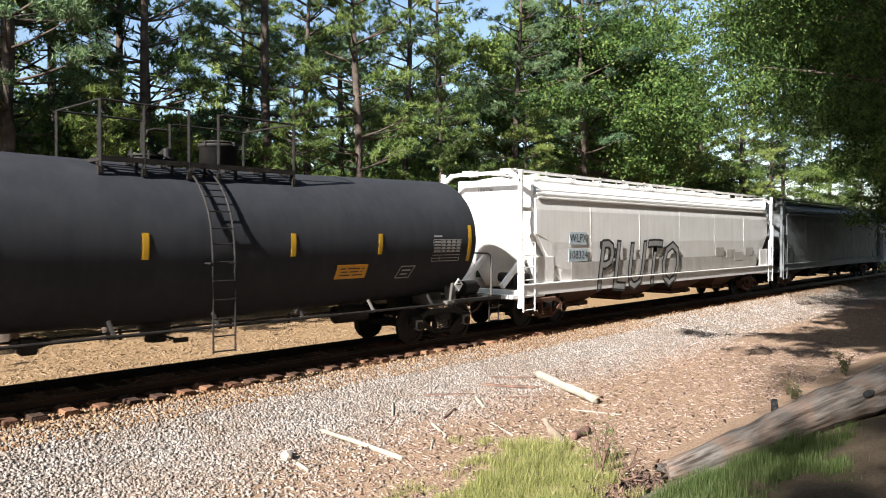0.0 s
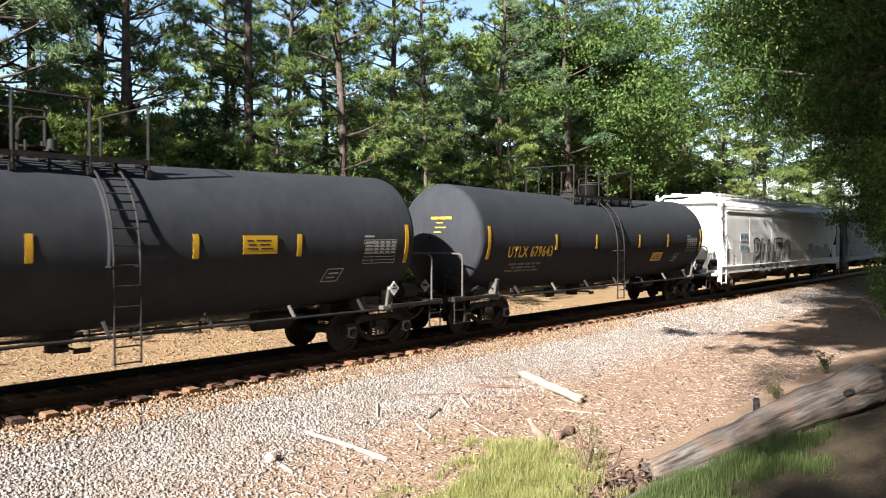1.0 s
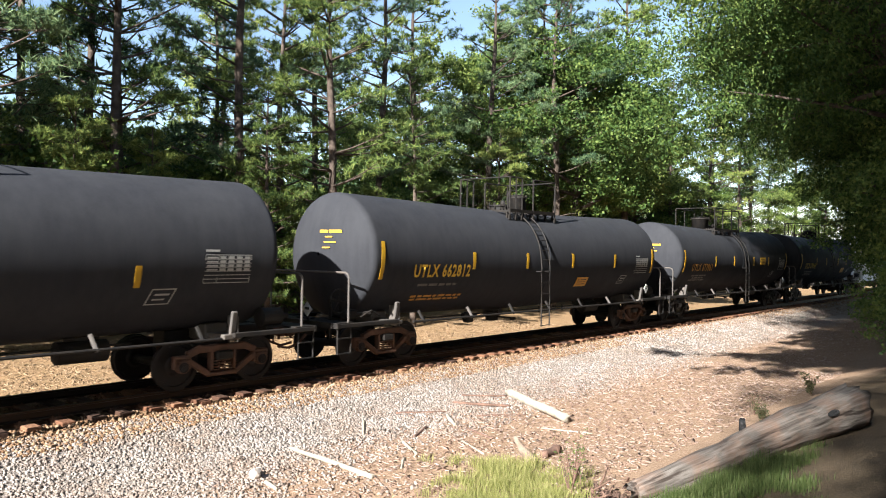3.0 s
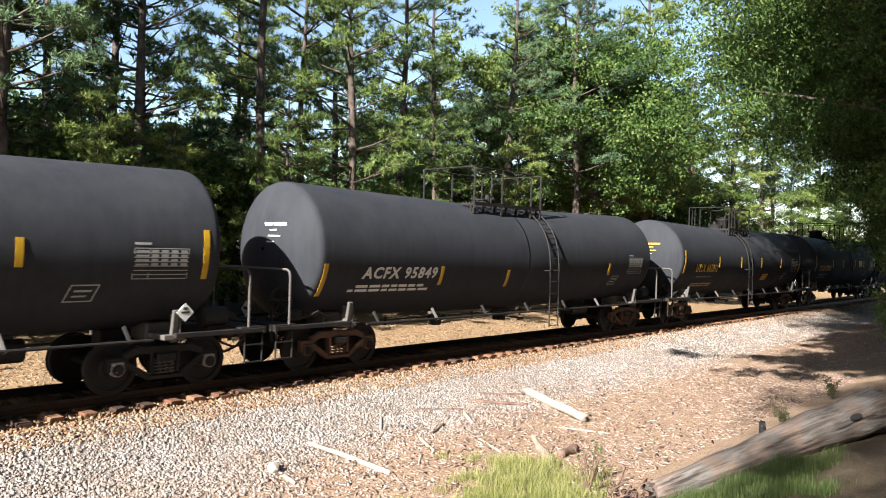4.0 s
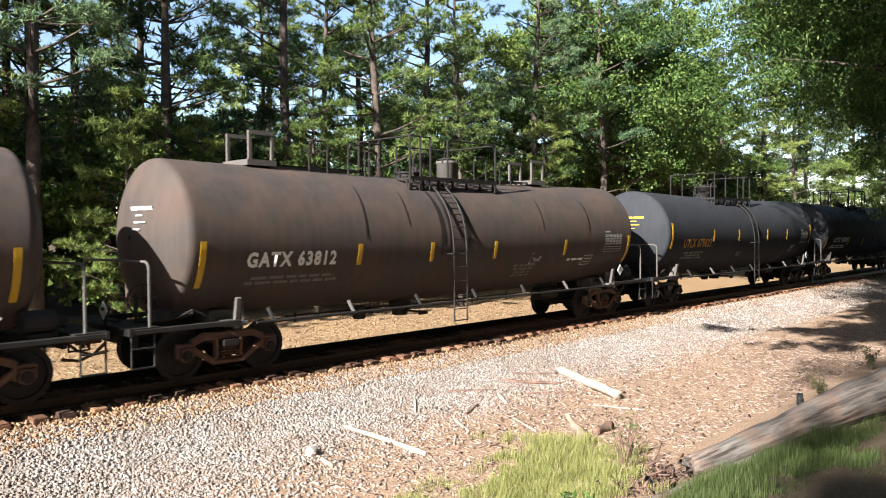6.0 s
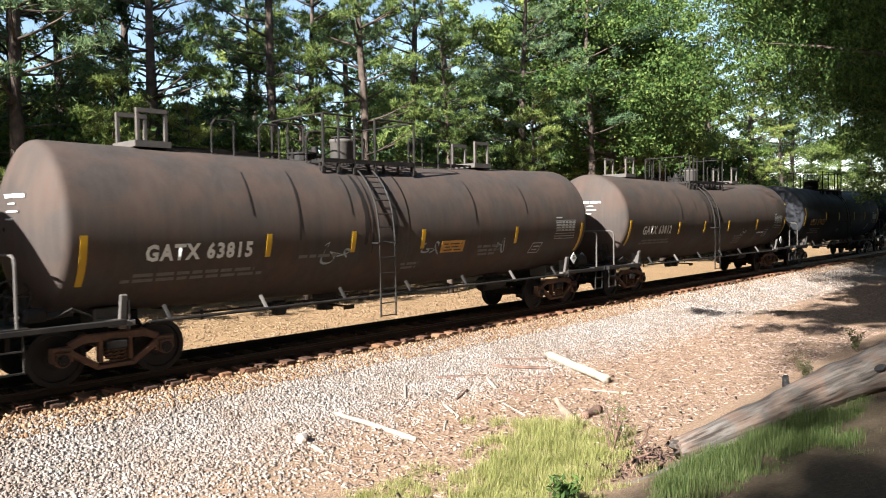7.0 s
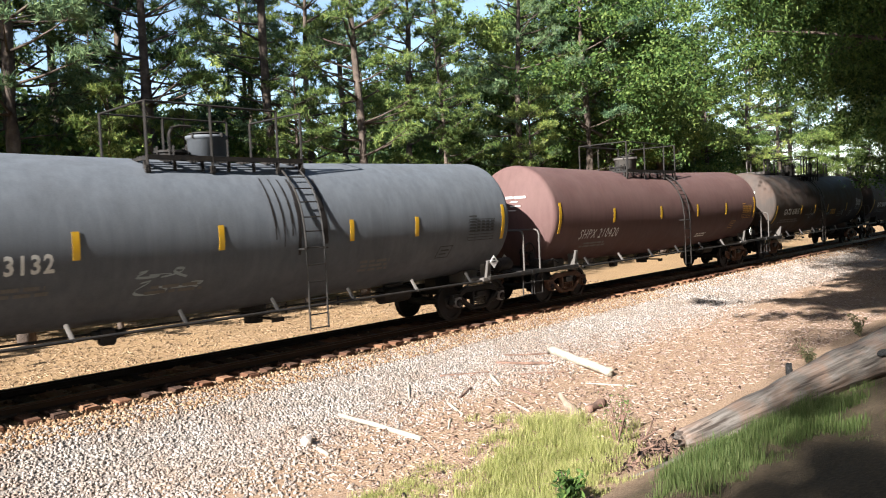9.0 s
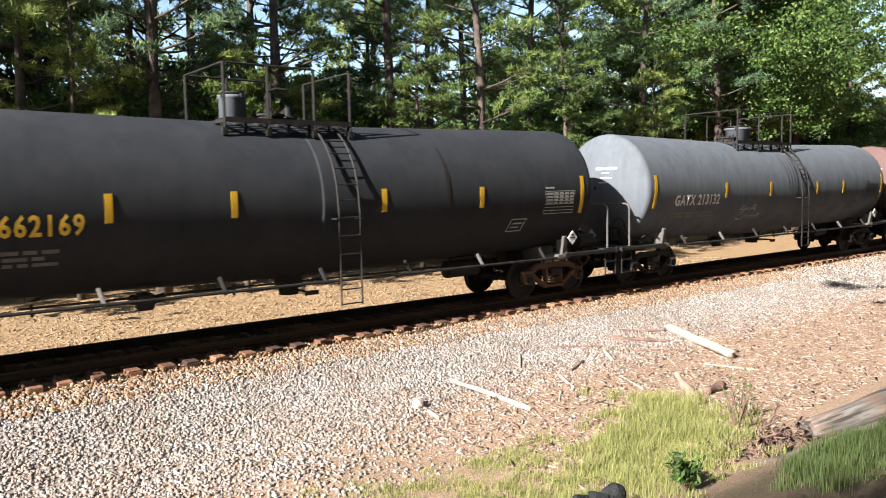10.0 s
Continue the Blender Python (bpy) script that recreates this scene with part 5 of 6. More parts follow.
def pine(seed, height, bare, spread, mat, dense=1.0, lean=0.0, tuft=(21, 0.27, 0.032), puff=8):
    """A pine: tapered trunk, dead stubs, whorls of limbs with branchlets that each carry a puff of needle tufts."""
    g = np.random.default_rng(seed)
    bm = bmesh.new()
    pts = [(lean * (max(z, 0) / height) ** 1.5 + 0.10 * math.sin(z * 0.5 + seed), 0.08 * math.sin(z * 0.37 + 2 * seed), z) for z in np.linspace(-0.3, height, 14)]
    r0 = height * 0.0105
    pipe(bm, pts, 0, 9, [r0 * (1.15 - 1.05 * k / 13) + 0.015 for k in range(14)])
    limbs, spots = bmesh.new(), []

    def axis(z):
        return Vector((np.interp(z, [p[2] for p in pts], [p[0] for p in pts]), np.interp(z, [p[2] for p in pts], [p[1] for p in pts]), z))

    for _ in range(7):
        z, a, ln = g.uniform(0.35, 1.0) * bare, g.uniform(0, 6.28), g.uniform(0.5, 2.0)
        d = Vector((math.cos(a), math.sin(a), 0))
        pipe(limbs, [axis(z), axis(z) + d * ln * 0.5 + Vector((0, 0, 0.1 * ln)), axis(z) + d * ln + Vector((0, 0, g.uniform(-0.25, 0.2) * ln))], 0, 4, [0.028, 0.018, 0.006])
    z = bare
    while z < height - 0.4:
        f = (z - bare) / (height - bare)
        for a in g.uniform(0, 6.28, g.integers(2, 4)):
            ln = spread * (1.0 - 0.75 * f) * g.uniform(0.5, 1.15) * min(1, 0.6 + 2.2 * f)
            rise = g.uniform(-0.12, 0.28) + 0.35 * f
            root = axis(z)
            d = Vector((math.cos(a), math.sin(a), 0))
            line = [root + d * ln * q + Vector((0, 0, ln * (rise * q + 0.14 * q * q))) for q in (0, 0.35, 0.7, 1.0)]
            pipe(limbs, line, 0, 5, [0.05, 0.036, 0.022, 0.010])
            side = Vector((-d.y, d.x, 0))
            ends = [(line[3], line[3] + d * 0.15)]
            for k in range(max(2, int(3.4 * dense * (0.35 + ln / spread)))):
                q = g.uniform(0.42, 0.95)
                foot = line[0].lerp(line[3], q) - Vector((0, 0, 0.14 * ln * q * (1 - q)))
                out = (0.9 * side * (1 if k % 2 else -1) + d * g.uniform(0.2, 0.9)).normalized()
                tip = foot + out * ln * g.uniform(0.14, 0.34) + Vector((0, 0, g.uniform(0.02, 0.22)))
                pipe(limbs, [foot, tip], 0, 4, [0.014, 0.006])
                ends.append((foot, tip))
            for foot, tip in ends:
                size = g.uniform(0.75, 1.25)
                for _ in range(int(puff * size)):
                    p = tip.lerp(foot, max(0, g.normal() * 0.28)) + Vector((g.normal() * 0.20, g.normal() * 0.20, g.normal() * 0.085 + 0.05)) * size
                    spots.append(tuple(p))
        z += g.uniform(0.45, 0.95) * (1.1 - 0.4 * f)
    spots.append((pts[-1][0], pts[-1][1], height))
    trunk = bm_mesh("trunk", bm, M_BARK, True)
    branch = bm_mesh("limb_work", limbs, M_BARK, True)
    crown = leaf_mesh("crown", np.array(spots), tuft[0], 0.035, tuft[1], tuft[2], mat, g, 0.45, 0.6, True)
    return trunk, branch, crown


def broadleaf(seed, height, bare, spread, leaf, per=26, clumps=200, low=0.0, mat=None, near=False):
    """A broad-leaved tree or shrub: forked limbs and flat-topped clumps of leaves, uneven with gaps."""
    g = np.random.default_rng(seed)
    bm, limbs, spots = bmesh.new(), bmesh.new(), []
    top = height * 0.75
    pts = [(0.12 * math.sin(z * 0.7 + seed), 0.10 * math.cos(z * 0.6 + seed), z) for z in np.linspace(-0.3, top, 8)]
    r0 = 0.012 * height + 0.02
    pipe(bm, pts, 0, 8, [r0 * (1.1 - 0.9 * k / 7) for k in range(8)])
    heads = []
    for k in range(17):
        z = g.uniform(max(bare, 0.15), top)
        a = k * 2.4 + g.uniform(-0.5, 0.5)
        ln = spread * g.uniform(0.5, 1.1) * (1.05 - 0.5 * max(0, (z - bare) / height))
        rise = g.uniform(0.1, 0.7)
        root = Vector((0, 0, z))
        line = [root + Vector((math.cos(a + 0.2 * q), math.sin(a + 0.2 * q), 0)) * ln * q + Vector((0, 0, ln * rise * q * (1 - 0.25 * q))) for q in (0, 0.35, 0.7, 1.0)]
        pipe(limbs, line, 0, 5, [r0 * 0.5, r0 * 0.35, r0 * 0.2, 0.008])
        heads += [line[1].lerp(line[2], 0.5), line[2], line[2].lerp(line[3], 0.5), line[3], line[3]]
    heads += [Vector((0, 0, top)), Vector((0.3, 0.2, height * 0.9))]
    for _ in range(clumps):
        h = heads[g.integers(len(heads))]
        o = g.normal(size=3) * spread * (0.17, 0.17, 0.10)
        if h.z + o[2] > low:
            spots.append((h.x + o[0], h.y + o[1], h.z + o[2]))
    return bm_mesh("trunk", bm, M_BARK, True), bm_mesh("limb_work", limbs, M_BARK, True), leaf_mesh("crown", np.array(spots), per, 0.07 * spread ** 0.7 + 0.06, leaf, leaf * (0.62 if near else 0.85), mat or M_LEAF, g, 0.3, 0.5, False, near)


def plant_tree(name, kit, x, y, label, category, turn=0.0, size=1.0, group="trees beside the railway", lean=0.0):
    tree = tagged(new(name), label, category, group=group)
    for part_name, me in zip(("trunk", "limb_work", "crown"), kit):
        part(part_name, me, parent=tree)
    tree.matrix_basis = pose(x, y, float(ground_z(x, y)), -lean, 0, 0) @ pose(0, 0, 0, 0, 0, turn) @ Matrix.Diagonal((size, size, size, 1))
    return tree


PINES = [pine(11, 19, 5.0, 4.2, M_PINE), pine(12, 22, 6.0, 4.4, M_PINE2, lean=0.6), pine(13, 17, 3.2, 4.0, M_PINE, 1.2), pine(14, 20, 6.5, 4.3, M_PINE2), pine(15, 12, 1.2, 3.2, M_PINE, 1.2), pine(16, 15, 2.2, 3.6, M_PINE, 1.2, -0.4)]
FAR_PINES = [pine(17, 20, 5.0, 4.2, M_PINE, tuft=(9, 0.34, 0.075), puff=7), pine(18, 18, 4.0, 4.2, M_PINE2, tuft=(9, 0.34, 0.075), puff=7), pine(19, 21, 6.0, 4.4, M_PINE, tuft=(9, 0.34, 0.075), puff=7)]
SHRUBS = [broadleaf(21, 4.2, 0.2, 2.0, 0.145, 26, 190), broadleaf(22, 3.2, 0.1, 1.7, 0.135, 26, 170), broadleaf(23, 6.5, 0.6, 2.4, 0.17, 24, 240)]
OAKS = [broadleaf(31, 15, 3.0, 4.6, 0.14, 62, 620), broadleaf(32, 12, 1.6, 4.0, 0.135, 60, 580), broadleaf(33, 17, 3.5, 5.0, 0.15, 62, 660)]
PINE_LABEL = "tall loblolly pine with bare trunk and sunlit needles"
SMALL_LABEL = "young pine with needled limbs down to the ground"
SHRUB_LABEL = "dense green broad-leaved shrub at the wood's edge"
TALL = [broadleaf(34, 20, 9.5, 6.6, 0.21, 40, 1000, near=True), broadleaf(35, 18, 8.5, 6.0, 0.19, 40, 950, near=True), broadleaf(36, 20, 9.5, 6.6, 0.48, 30, 1000), broadleaf(37, 17, 6.4, 6.2, 0.19, 46, 1000, near=True)]
OAK_LABEL = "broad-leaved tree with dense dark green crown"
rt = random.Random(5)
# single trees that stand out at the wood's edge: x, y, which pine, size
FRONT = [(7.4, 9.2, 3, 1.0), (12.2, 11.0, 0, 1.0), (17.1, 11.2, 1, 1.0), (19.2, 8.0, 0, 0.95), (25.8, 11.8, 3, 1.0), (20.7, 13.0, 2, 1.0), (34.0, 11.4, 1, 0.95), (39.0, 11.0, 0, 1.0),
         (9.6, 8.2, 4, 0.62), (16.6, 8.4, 5, 0.62), (23.6, 7.5, 5, 0.74), (31.5, 8.8, 4, 0.8), (13.4, 10.6, 4, 0.6), (5.2, 9.8, 5, 0.66), (4.0, 10.5, 2, 0.95), (1.5, 13.0, 3, 1.0), (44, 12.5, 1, 1.05), (46, 9.0, 0, 1.2), (36.5, 8.6, 3, 1.05), (50, 13.5, 0, 1.1), (57, 10.5, 2, 1.0), (64, 10, 0, 1.05), (70, 9.5, 2, 1.1), (78, 11, 1, 1.0), (86, 9, 0, 1.1)]
for x, y, k, s in FRONT:
    plant_tree("pine_tree", PINES[k], x, y, SMALL_LABEL if k in (4, 5) else PINE_LABEL, "pine tree", rt.uniform(0, 360), s)
for x, y, k in ((3.2, 15.0, 0), (8.8, 14.2, 1), (6.2, 20.5, 2), (11.6, 17.5, 0), (14.5, 15.5, 1)):
    plant_tree("pine_tree", FAR_PINES[k], x, y, PINE_LABEL, "pine tree", 70 * x, 1.0)
for row, (y0, y1, gap, n) in enumerate(((15, 20, 6.2, 14), (24, 30, 9.5, 9))):
    for k in range(n):
        x = (2 + row * 6) + k * gap + rt.uniform(-1.6, 1.6)
        plant_tree("pine_tree", FAR_PINES[rt.randrange(3)], x, rt.uniform(y0, y1), PINE_LABEL, "pine tree", rt.uniform(0, 360), rt.uniform(0.85, 1.05))
for k in range(44):
    x = 3 + k * 1.75 + rt.uniform(-0.6, 0.6)
    plant_tree("shrub", SHRUBS[rt.randrange(3)], x, rt.uniform(9.8, 14.0) + (2 if k % 3 == 0 else 0), SHRUB_LABEL, "shrub", rt.uniform(0, 360), rt.uniform(0.85, 1.25), "undergrowth")
for k in range(24):
    x = 5 + k * 3.6 + rt.uniform(-1, 1)
    plant_tree("shrub", SHRUBS[2 if k % 2 else 0], x, rt.uniform(16, 24), "tall thicket of broad leaves deep in the wood", "shrub", rt.uniform(0, 360), rt.uniform(1.1, 1.6), "undergrowth")
for k in range(11):
    plant_tree("pine_tree", FAR_PINES[rt.randrange(3)], -42 + k * 4.0 + rt.uniform(-1, 1), rt.uniform(15, 23), PINE_LABEL, "pine tree", rt.uniform(0, 360), rt.uniform(0.9, 1.1))
# those left of x = -3 are unseen, added to shade the wood
for x, y, k, s in ((-6, 16, 0, 1.0), (-14, 15.5, 1, 1.1), (0, 16.5, 1, 1.1), (-22, 17, 2, 1.0), (-3.5, 13.6, 2, 0.95), (-10, 12.5, 0, 1.0), (55, 12.5, 1, 1.3), (45, 12.0, 2, 1.15), (40, 9.2, 2, 1.25), (40, 14, 0, 1.25), (34, 18, 1, 1.2), (52, 17, 2, 1.2), (60, 16, 2, 0.95), (66, 12, 1, 1.0), (80, 10, 0, 1.0), (95, 8, 2, 1.0), (110, 4, 0, 1.1), (125, 0, 2, 1.2)):
    plant_tree("broadleaf_tree", OAKS[k], x, y, OAK_LABEL, "tree", rt.uniform(0, 360), s)
# the near side of the line: shade over the far stretch of track and the bank
for x, y, k, s in ((9.5, -15.2, 2, 1.0), (17.0, -14.9, 2, 1.0), (21, -18, 0, 0.95), (26, -11.7, 1, 1.1), (33, -10.6, 0, 1.05), (38, -8.8, 1, 1.05), (44, -8.4, 0, 1.0), (-7.0, -17.2, 1, 1.0), (3, -17.0, 2, 1.0), (13, -17.0, 2, 1.1)):
    plant_tree("broadleaf_tree", TALL[k], x, y, "tall broad-leaved tree leaning its crown over the track", "tree", rt.uniform(0, 360), s, lean=14 if x > 25 else 0)
for x, y, k in ((34.5, -10.8, 0), (42, -9.6, 1), (50, -9.0, 0)):
    plant_tree("broadleaf_tree", TALL[k], x, y, "tall broad-leaved tree leaning its crown over the track", "tree", rt.uniform(0, 360), 1.0, lean=19)
shade = plant_tree("broadleaf_tree", TALL[3], 27.0, -12.9, "tall broad-leaved tree leaning its crown over the track", "tree", 40, 1.0, lean=23)
shade.matrix_basis = shade.matrix_basis @ Matrix.Diagonal((0.75, 0.75, 1, 1))
for x, y, k, s in ((28, -12.6, 0, 0.95), (31, -11.6, 1, 1.0), (36, -8.3, 0, 0.9), (44, -7.6, 0, 1.0), (52, -6.0, 2, 1.0), (46, -7.8, 0, 0.9), (39, -10.6, 2, 0.95), (47, -8.0, 0, 1.05), (58, -7.5, 1, 1.2), (72, -7.5, 2, 1.1), (90, -7, 0, 1.2), (-9, -17.3, 1, 0.95), (-14, -18, 2, 1.0), (2, -21, 0, 1.1)):
    plant_tree("broadleaf_tree", OAKS[k], x, y, OAK_LABEL, "tree", rt.uniform(0, 360), s)
for x, y, k, s in ((24.5, -10.8, 0, 0.8), (28, -10.3, 1, 0.9), (31, -9.7, 1, 0.9), (34, -9.0, 0, 0.9), (20.5, -12.0, 1, 0.8), (43, -7.6, 2, 0.8), (53, -6.6, 0, 1.0)):
    plant_tree("shrub", SHRUBS[k], x, y, SHRUB_LABEL, "shrub", rt.uniform(0, 360), s, "undergrowth")
# unseen trees behind the camera, added to hold back low sky light
for k in range(15):
    plant_tree("broadleaf_tree", SHRUBS[2], -40 + k * 6.0 + rt.uniform(-1, 1), rt.uniform(-29, -23), "unseen tall broad-leaved tree behind the bank, added to block sky light", "tree", rt.uniform(0, 360), rt.uniform(2.8, 3.4), "wood behind the bank")
# and deeper in, beyond the track
for k in range(30):
    plant_tree("broadleaf_tree", SHRUBS[2], 3 + k * 3.4 + rt.uniform(-1.5, 1.5), rt.uniform(30, 40), "tall broad-leaved tree deep in the wood beyond the track", "tree", rt.uniform(0, 360), rt.uniform(1.5, 1.95), "wood beyond the track")
# large trees mostly out of view, added to block sun from the wood's interior
for x, y in ((-4, 14), (-8, 18), (-3, 23), (-9, 28), (-2, 33), (-14, 24), (3, 28)):
    plant_tree("broadleaf_tree", SHRUBS[2], x, y, "tall broad-leaved tree deep in the wood beyond the track", "tree", rt.uniform(0, 360), rt.uniform(2.8, 3.3), "wood beyond the track")

M_CHUNK = earthy("weathered_wood", [(0.3, (0.14, 0.10, 0.075)), (0.6, (0.28, 0.21, 0.165)), (0.85, (0.42, 0.34, 0.28))], 6.0, 0.95, 0.7, 0.02)

# ---- fallen wood, sticks and weeds in the foreground ----


def rough_log(name, a, b, r0, r1, mat, label, category, seed=1, seg=14, n=18, lump=0.08, knots=()):
    """A fallen log or stick: an uneven tapering round with broken ends."""
    r = random.Random(seed)
    a, b = Vector(a), Vector(b)
    q = (b - a).to_track_quat("Z", "Y")
    bm = bmesh.new()
    rings = []
    for i in range(n + 1):
        f = i / n
        rad = r0 + (r1 - r0) * f
        off = Vector((lump * rad * 1.2 * math.sin(f * 5 + seed), lump * rad * math.cos(f * 4 + seed), 0))
        ring = []
        for k in range(seg):
            t = 2 * math.pi * k / seg
            rr = rad * (1 + lump * noise.noise(Vector((math.cos(t) * 1.5, math.sin(t) * 1.5, f * 9 + seed))) * 2)
            z = (b - a).length * f + (r.uniform(-0.4, 0.4) * rad if i in (0, n) else 0)
            ring.append(bm.verts.new(a + q @ (Vector((rr * math.cos(t), rr * math.sin(t), z)) + off)))
        rings.append(ring)
    for u, w in zip(rings, rings[1:]):
        for k in range(seg):
            bm.faces.new((u[k], u[(k + 1) % seg], w[(k + 1) % seg], w[k]))
    for ring, flip in ((rings[0], -1), (rings[-1], 1)):
        c = bm.verts.new(sum((v.co for v in ring), Vector()) / seg - flip * (b - a).normalized() * r0 * 0.25)
        for k in range(seg):
            bm.faces.new((ring[k], ring[(k + 1) % seg], c))
    ob = tagged(new(name, bm_mesh(name, bm, mat, True)), label, category)
    for f, t, size in knots:
        p = a.lerp(b, f) + q @ Vector((math.cos(t), math.sin(t), 0)) * (r0 + (r1 - r0) * f) * 0.97
        kb = bmesh.new()
        bmesh.ops.create_icosphere(kb, subdivisions=2, radius=size, matrix=Matrix.Translation(p) @ q.to_matrix().to_4x4() @ pose(0, 0, 0, 0, 0, math.degrees(t)) @ Matrix.Diagonal((0.18, 0.7, 1.7, 1)))
        part("knot", kb, M_COAL, ob, "dark knot hole")
    return ob


rough_log("fallen_log", (8.54, -9.88, -0.18), (11.68, -11.63, 0.655), 0.14, 0.31, M_GREYLOG, "large barkless grey fallen log lying on the bank", "log", 4, 28, 44, 0.10, [(0.83, 2.6, 0.062), (0.52, 2.4, 0.045), (0.36, 2.0, 0.035)])
rough_log("fallen_branch", (7.5, -9.75, -0.40), (9.2, -10.6, -0.02), 0.05, 0.07, M_LOG, "grey dead branch lying below the fallen log", "branch", 9, 10, 12, 0.12)


def lying(name, x0, y0, x1, y1, r0, r1, mat, label, category, seed, lift=0.6):
    z0, z1 = float(ground_z(x0, y0)) + r0 * lift, float(ground_z(x1, y1)) + r1 * lift
    return rough_log(name, (x0, y0, z0), (x1, y1, z1), r0, r1, mat, label, category, seed, 9, 10, 0.14)


lying("split_log", 14.45, -3.85, 13.25, -6.1, 0.10, 0.09, M_STICK, "bleached split log lying on the gravel", "log", 3, 0.9)
lying("long_stick", 8.0, -3.92, 7.93, -5.97, 0.035, 0.045, M_STICK, "long bleached stick lying on the gravel", "stick", 5)
rough_log("splintered_stump", (10.35, -7.28, -0.80), (10.1, -7.02, -0.26), 0.13, 0.03, M_CHUNK, "splintered weathered stump leaning out of the ground", "stump", 6, 9, 8, 0.2)
lying("wood_chunk", 10.55, -7.3, 11.1, -7.2, 0.07, 0.09, M_DSTICK, "short dark wood chunk on the ground", "wood chunk", 7)
STICKS = [(11.2, -3.3, 12.1, -3.9, 0.03, 1), (12.8, -3.5, 13.6, -4.5, 0.035, 1), (11.9, -4.1, 11.4, -4.7, 0.04, 0), (10.2, -3.4, 9.6, -4.0, 0.025, 0), (12.4, -4.5, 13.2, -5.2, 0.02, 1), (10.9, -4.4, 10.1, -4.8, 0.03, 1),
          (9.7, -4.9, 9.3, -5.6, 0.03, 0), (13.5, -3.2, 14.3, -3.9, 0.025, 1), (10.5, -5.6, 10.1, -6.4, 0.02, 0), (9.0, -5.6, 8.5, -6.0, 0.02, 0), (11.4, -5.0, 11.0, -5.9, 0.02, 1), (12.5, -6.0, 12.9, -6.9, 0.015, 0), (9.2, -4.4, 8.8, -4.6, 0.02, 1)]
for k, (a, b, c, d, r, dark) in enumerate(STICKS):
    lying("stick", a, b, c, d, r, r * 0.8, M_DSTICK if dark else M_STICK, "dark dead stick on the ground" if dark else "bleached dead stick on the ground", "stick", 20 + k)
lying("short_stick", 6.72, -4.98, 6.62, -5.36, 0.035, 0.03, M_STICK, "short bleached stick beside a pale rock", "stick", 41)
for x, y, s in ((6.7, -4.75, 0.19), (6.85, -4.6, 0.12), (9.8, -10.35, 0.13)):
    bm = bmesh.new()
    bmesh.ops.create_icosphere(bm, subdivisions=2, radius=s * 0.5)
    for v in bm.verts:
        v.co *= 1 + 0.3 * noise.noise(v.co * 14 + Vector((x, y, 0)))
    ob = tagged(new("rock", bm_mesh("rock", bm, M_BALLAST if x < 9 else M_RUSTSTONE)), "pale angular rock on the ground", "rock")
    ob.location = (x, y, float(ground_z(x, y)) + s * 0.3)
# charred stump
sb = bmesh.new()
for cx, cy, cz, r, tall in ((0, 0, 0.02, 0.15, 0.9), (-0.17, 0.02, 0.0, 0.09, 1.6), (0.2, 0, -0.03, 0.12, 0.8), (-0.3, 0, -0.05, 0.10, 0.7), (0.06, 0.02, 0.12, 0.07, 1.2), (0.32, 0.03, -0.08, 0.10, 0.8)):
    bmesh.ops.create_icosphere(sb, subdivisions=3, radius=r, matrix=pose(cx, cy, cz, 0, 12 * math.sin(9 * cx), 0) @ Matrix.Diagonal((1, 1, tall, 1)))
for v in sb.verts:
    v.co += Vector((noise.noise(v.co * 13), noise.noise(v.co * 13 + Vector((5, 0, 0))), 0.8 * noise.noise(v.co * 11 + Vector((0, 7, 0))))) * 0.075
stump = tagged(new("burnt_stump", bm_mesh("burnt_stump", sb, M_COAL)), "charred black stump in the grass", "stump")
stump.matrix_basis = pose(5.35, -9.52, float(ground_z(5.35, -9.52)) + 0.03, 0, 0, -40) @ Matrix.Diagonal((1.2, 1.2, 1.3, 1))


def blades(name, patches, mat, label, seed, curl=0.35):
    """Grass: bent blades of two quads, thicker in tufts; patches are (x, y, radius x, radius y, count, height)."""
    g = np.random.default_rng(seed)
    V, F, base = [], [], 0
    for px, py, rx, ry, n, hgt in patches:
        tufts = g.normal(size=(max(8, n // 70), 2)) * (rx, ry) * 0.5
        which = g.integers(len(tufts), size=n)
        p = tufts[which] + g.normal(size=(n, 2)) * 0.07
        x, y = px + p[:, 0], py + p[:, 1]
        z = ground_z(x, y)
        h = hgt * g.uniform(0.35, 1.1, n) * g.uniform(0.35, 1.5, len(tufts))[which]
        a = g.uniform(0, 6.28, n)
        d = np.stack([np.cos(a), np.sin(a), 0 * a], -1)
        w = np.stack([-np.sin(a), np.cos(a), 0 * a], -1) * 0.003
        root = np.stack([x, y, z - 0.01], -1)
        bend = (g.uniform(0.1, 1.0, n) * curl * h)[:, None]
        mid = root + d * bend * 0.35 + np.stack([0 * h, 0 * h, h * 0.6], -1)
        tip = root + d * bend + np.stack([0 * h, 0 * h, h], -1)
        V.append(np.stack([root - w, root + w, mid + w * 0.8, mid - w * 0.8, tip + w * 0.15, tip - w * 0.15], 1).reshape(-1, 3))
        o = base + 6 * np.arange(n)[:, None]
        F.append(np.concatenate([o + [0, 1, 2, 3], o + [3, 2, 4, 5]]))
        base += 6 * n
    return tagged(new(name, np_mesh(name, np.concatenate(V), np.concatenate(F), mat)), label, "grass", kind="stuff")


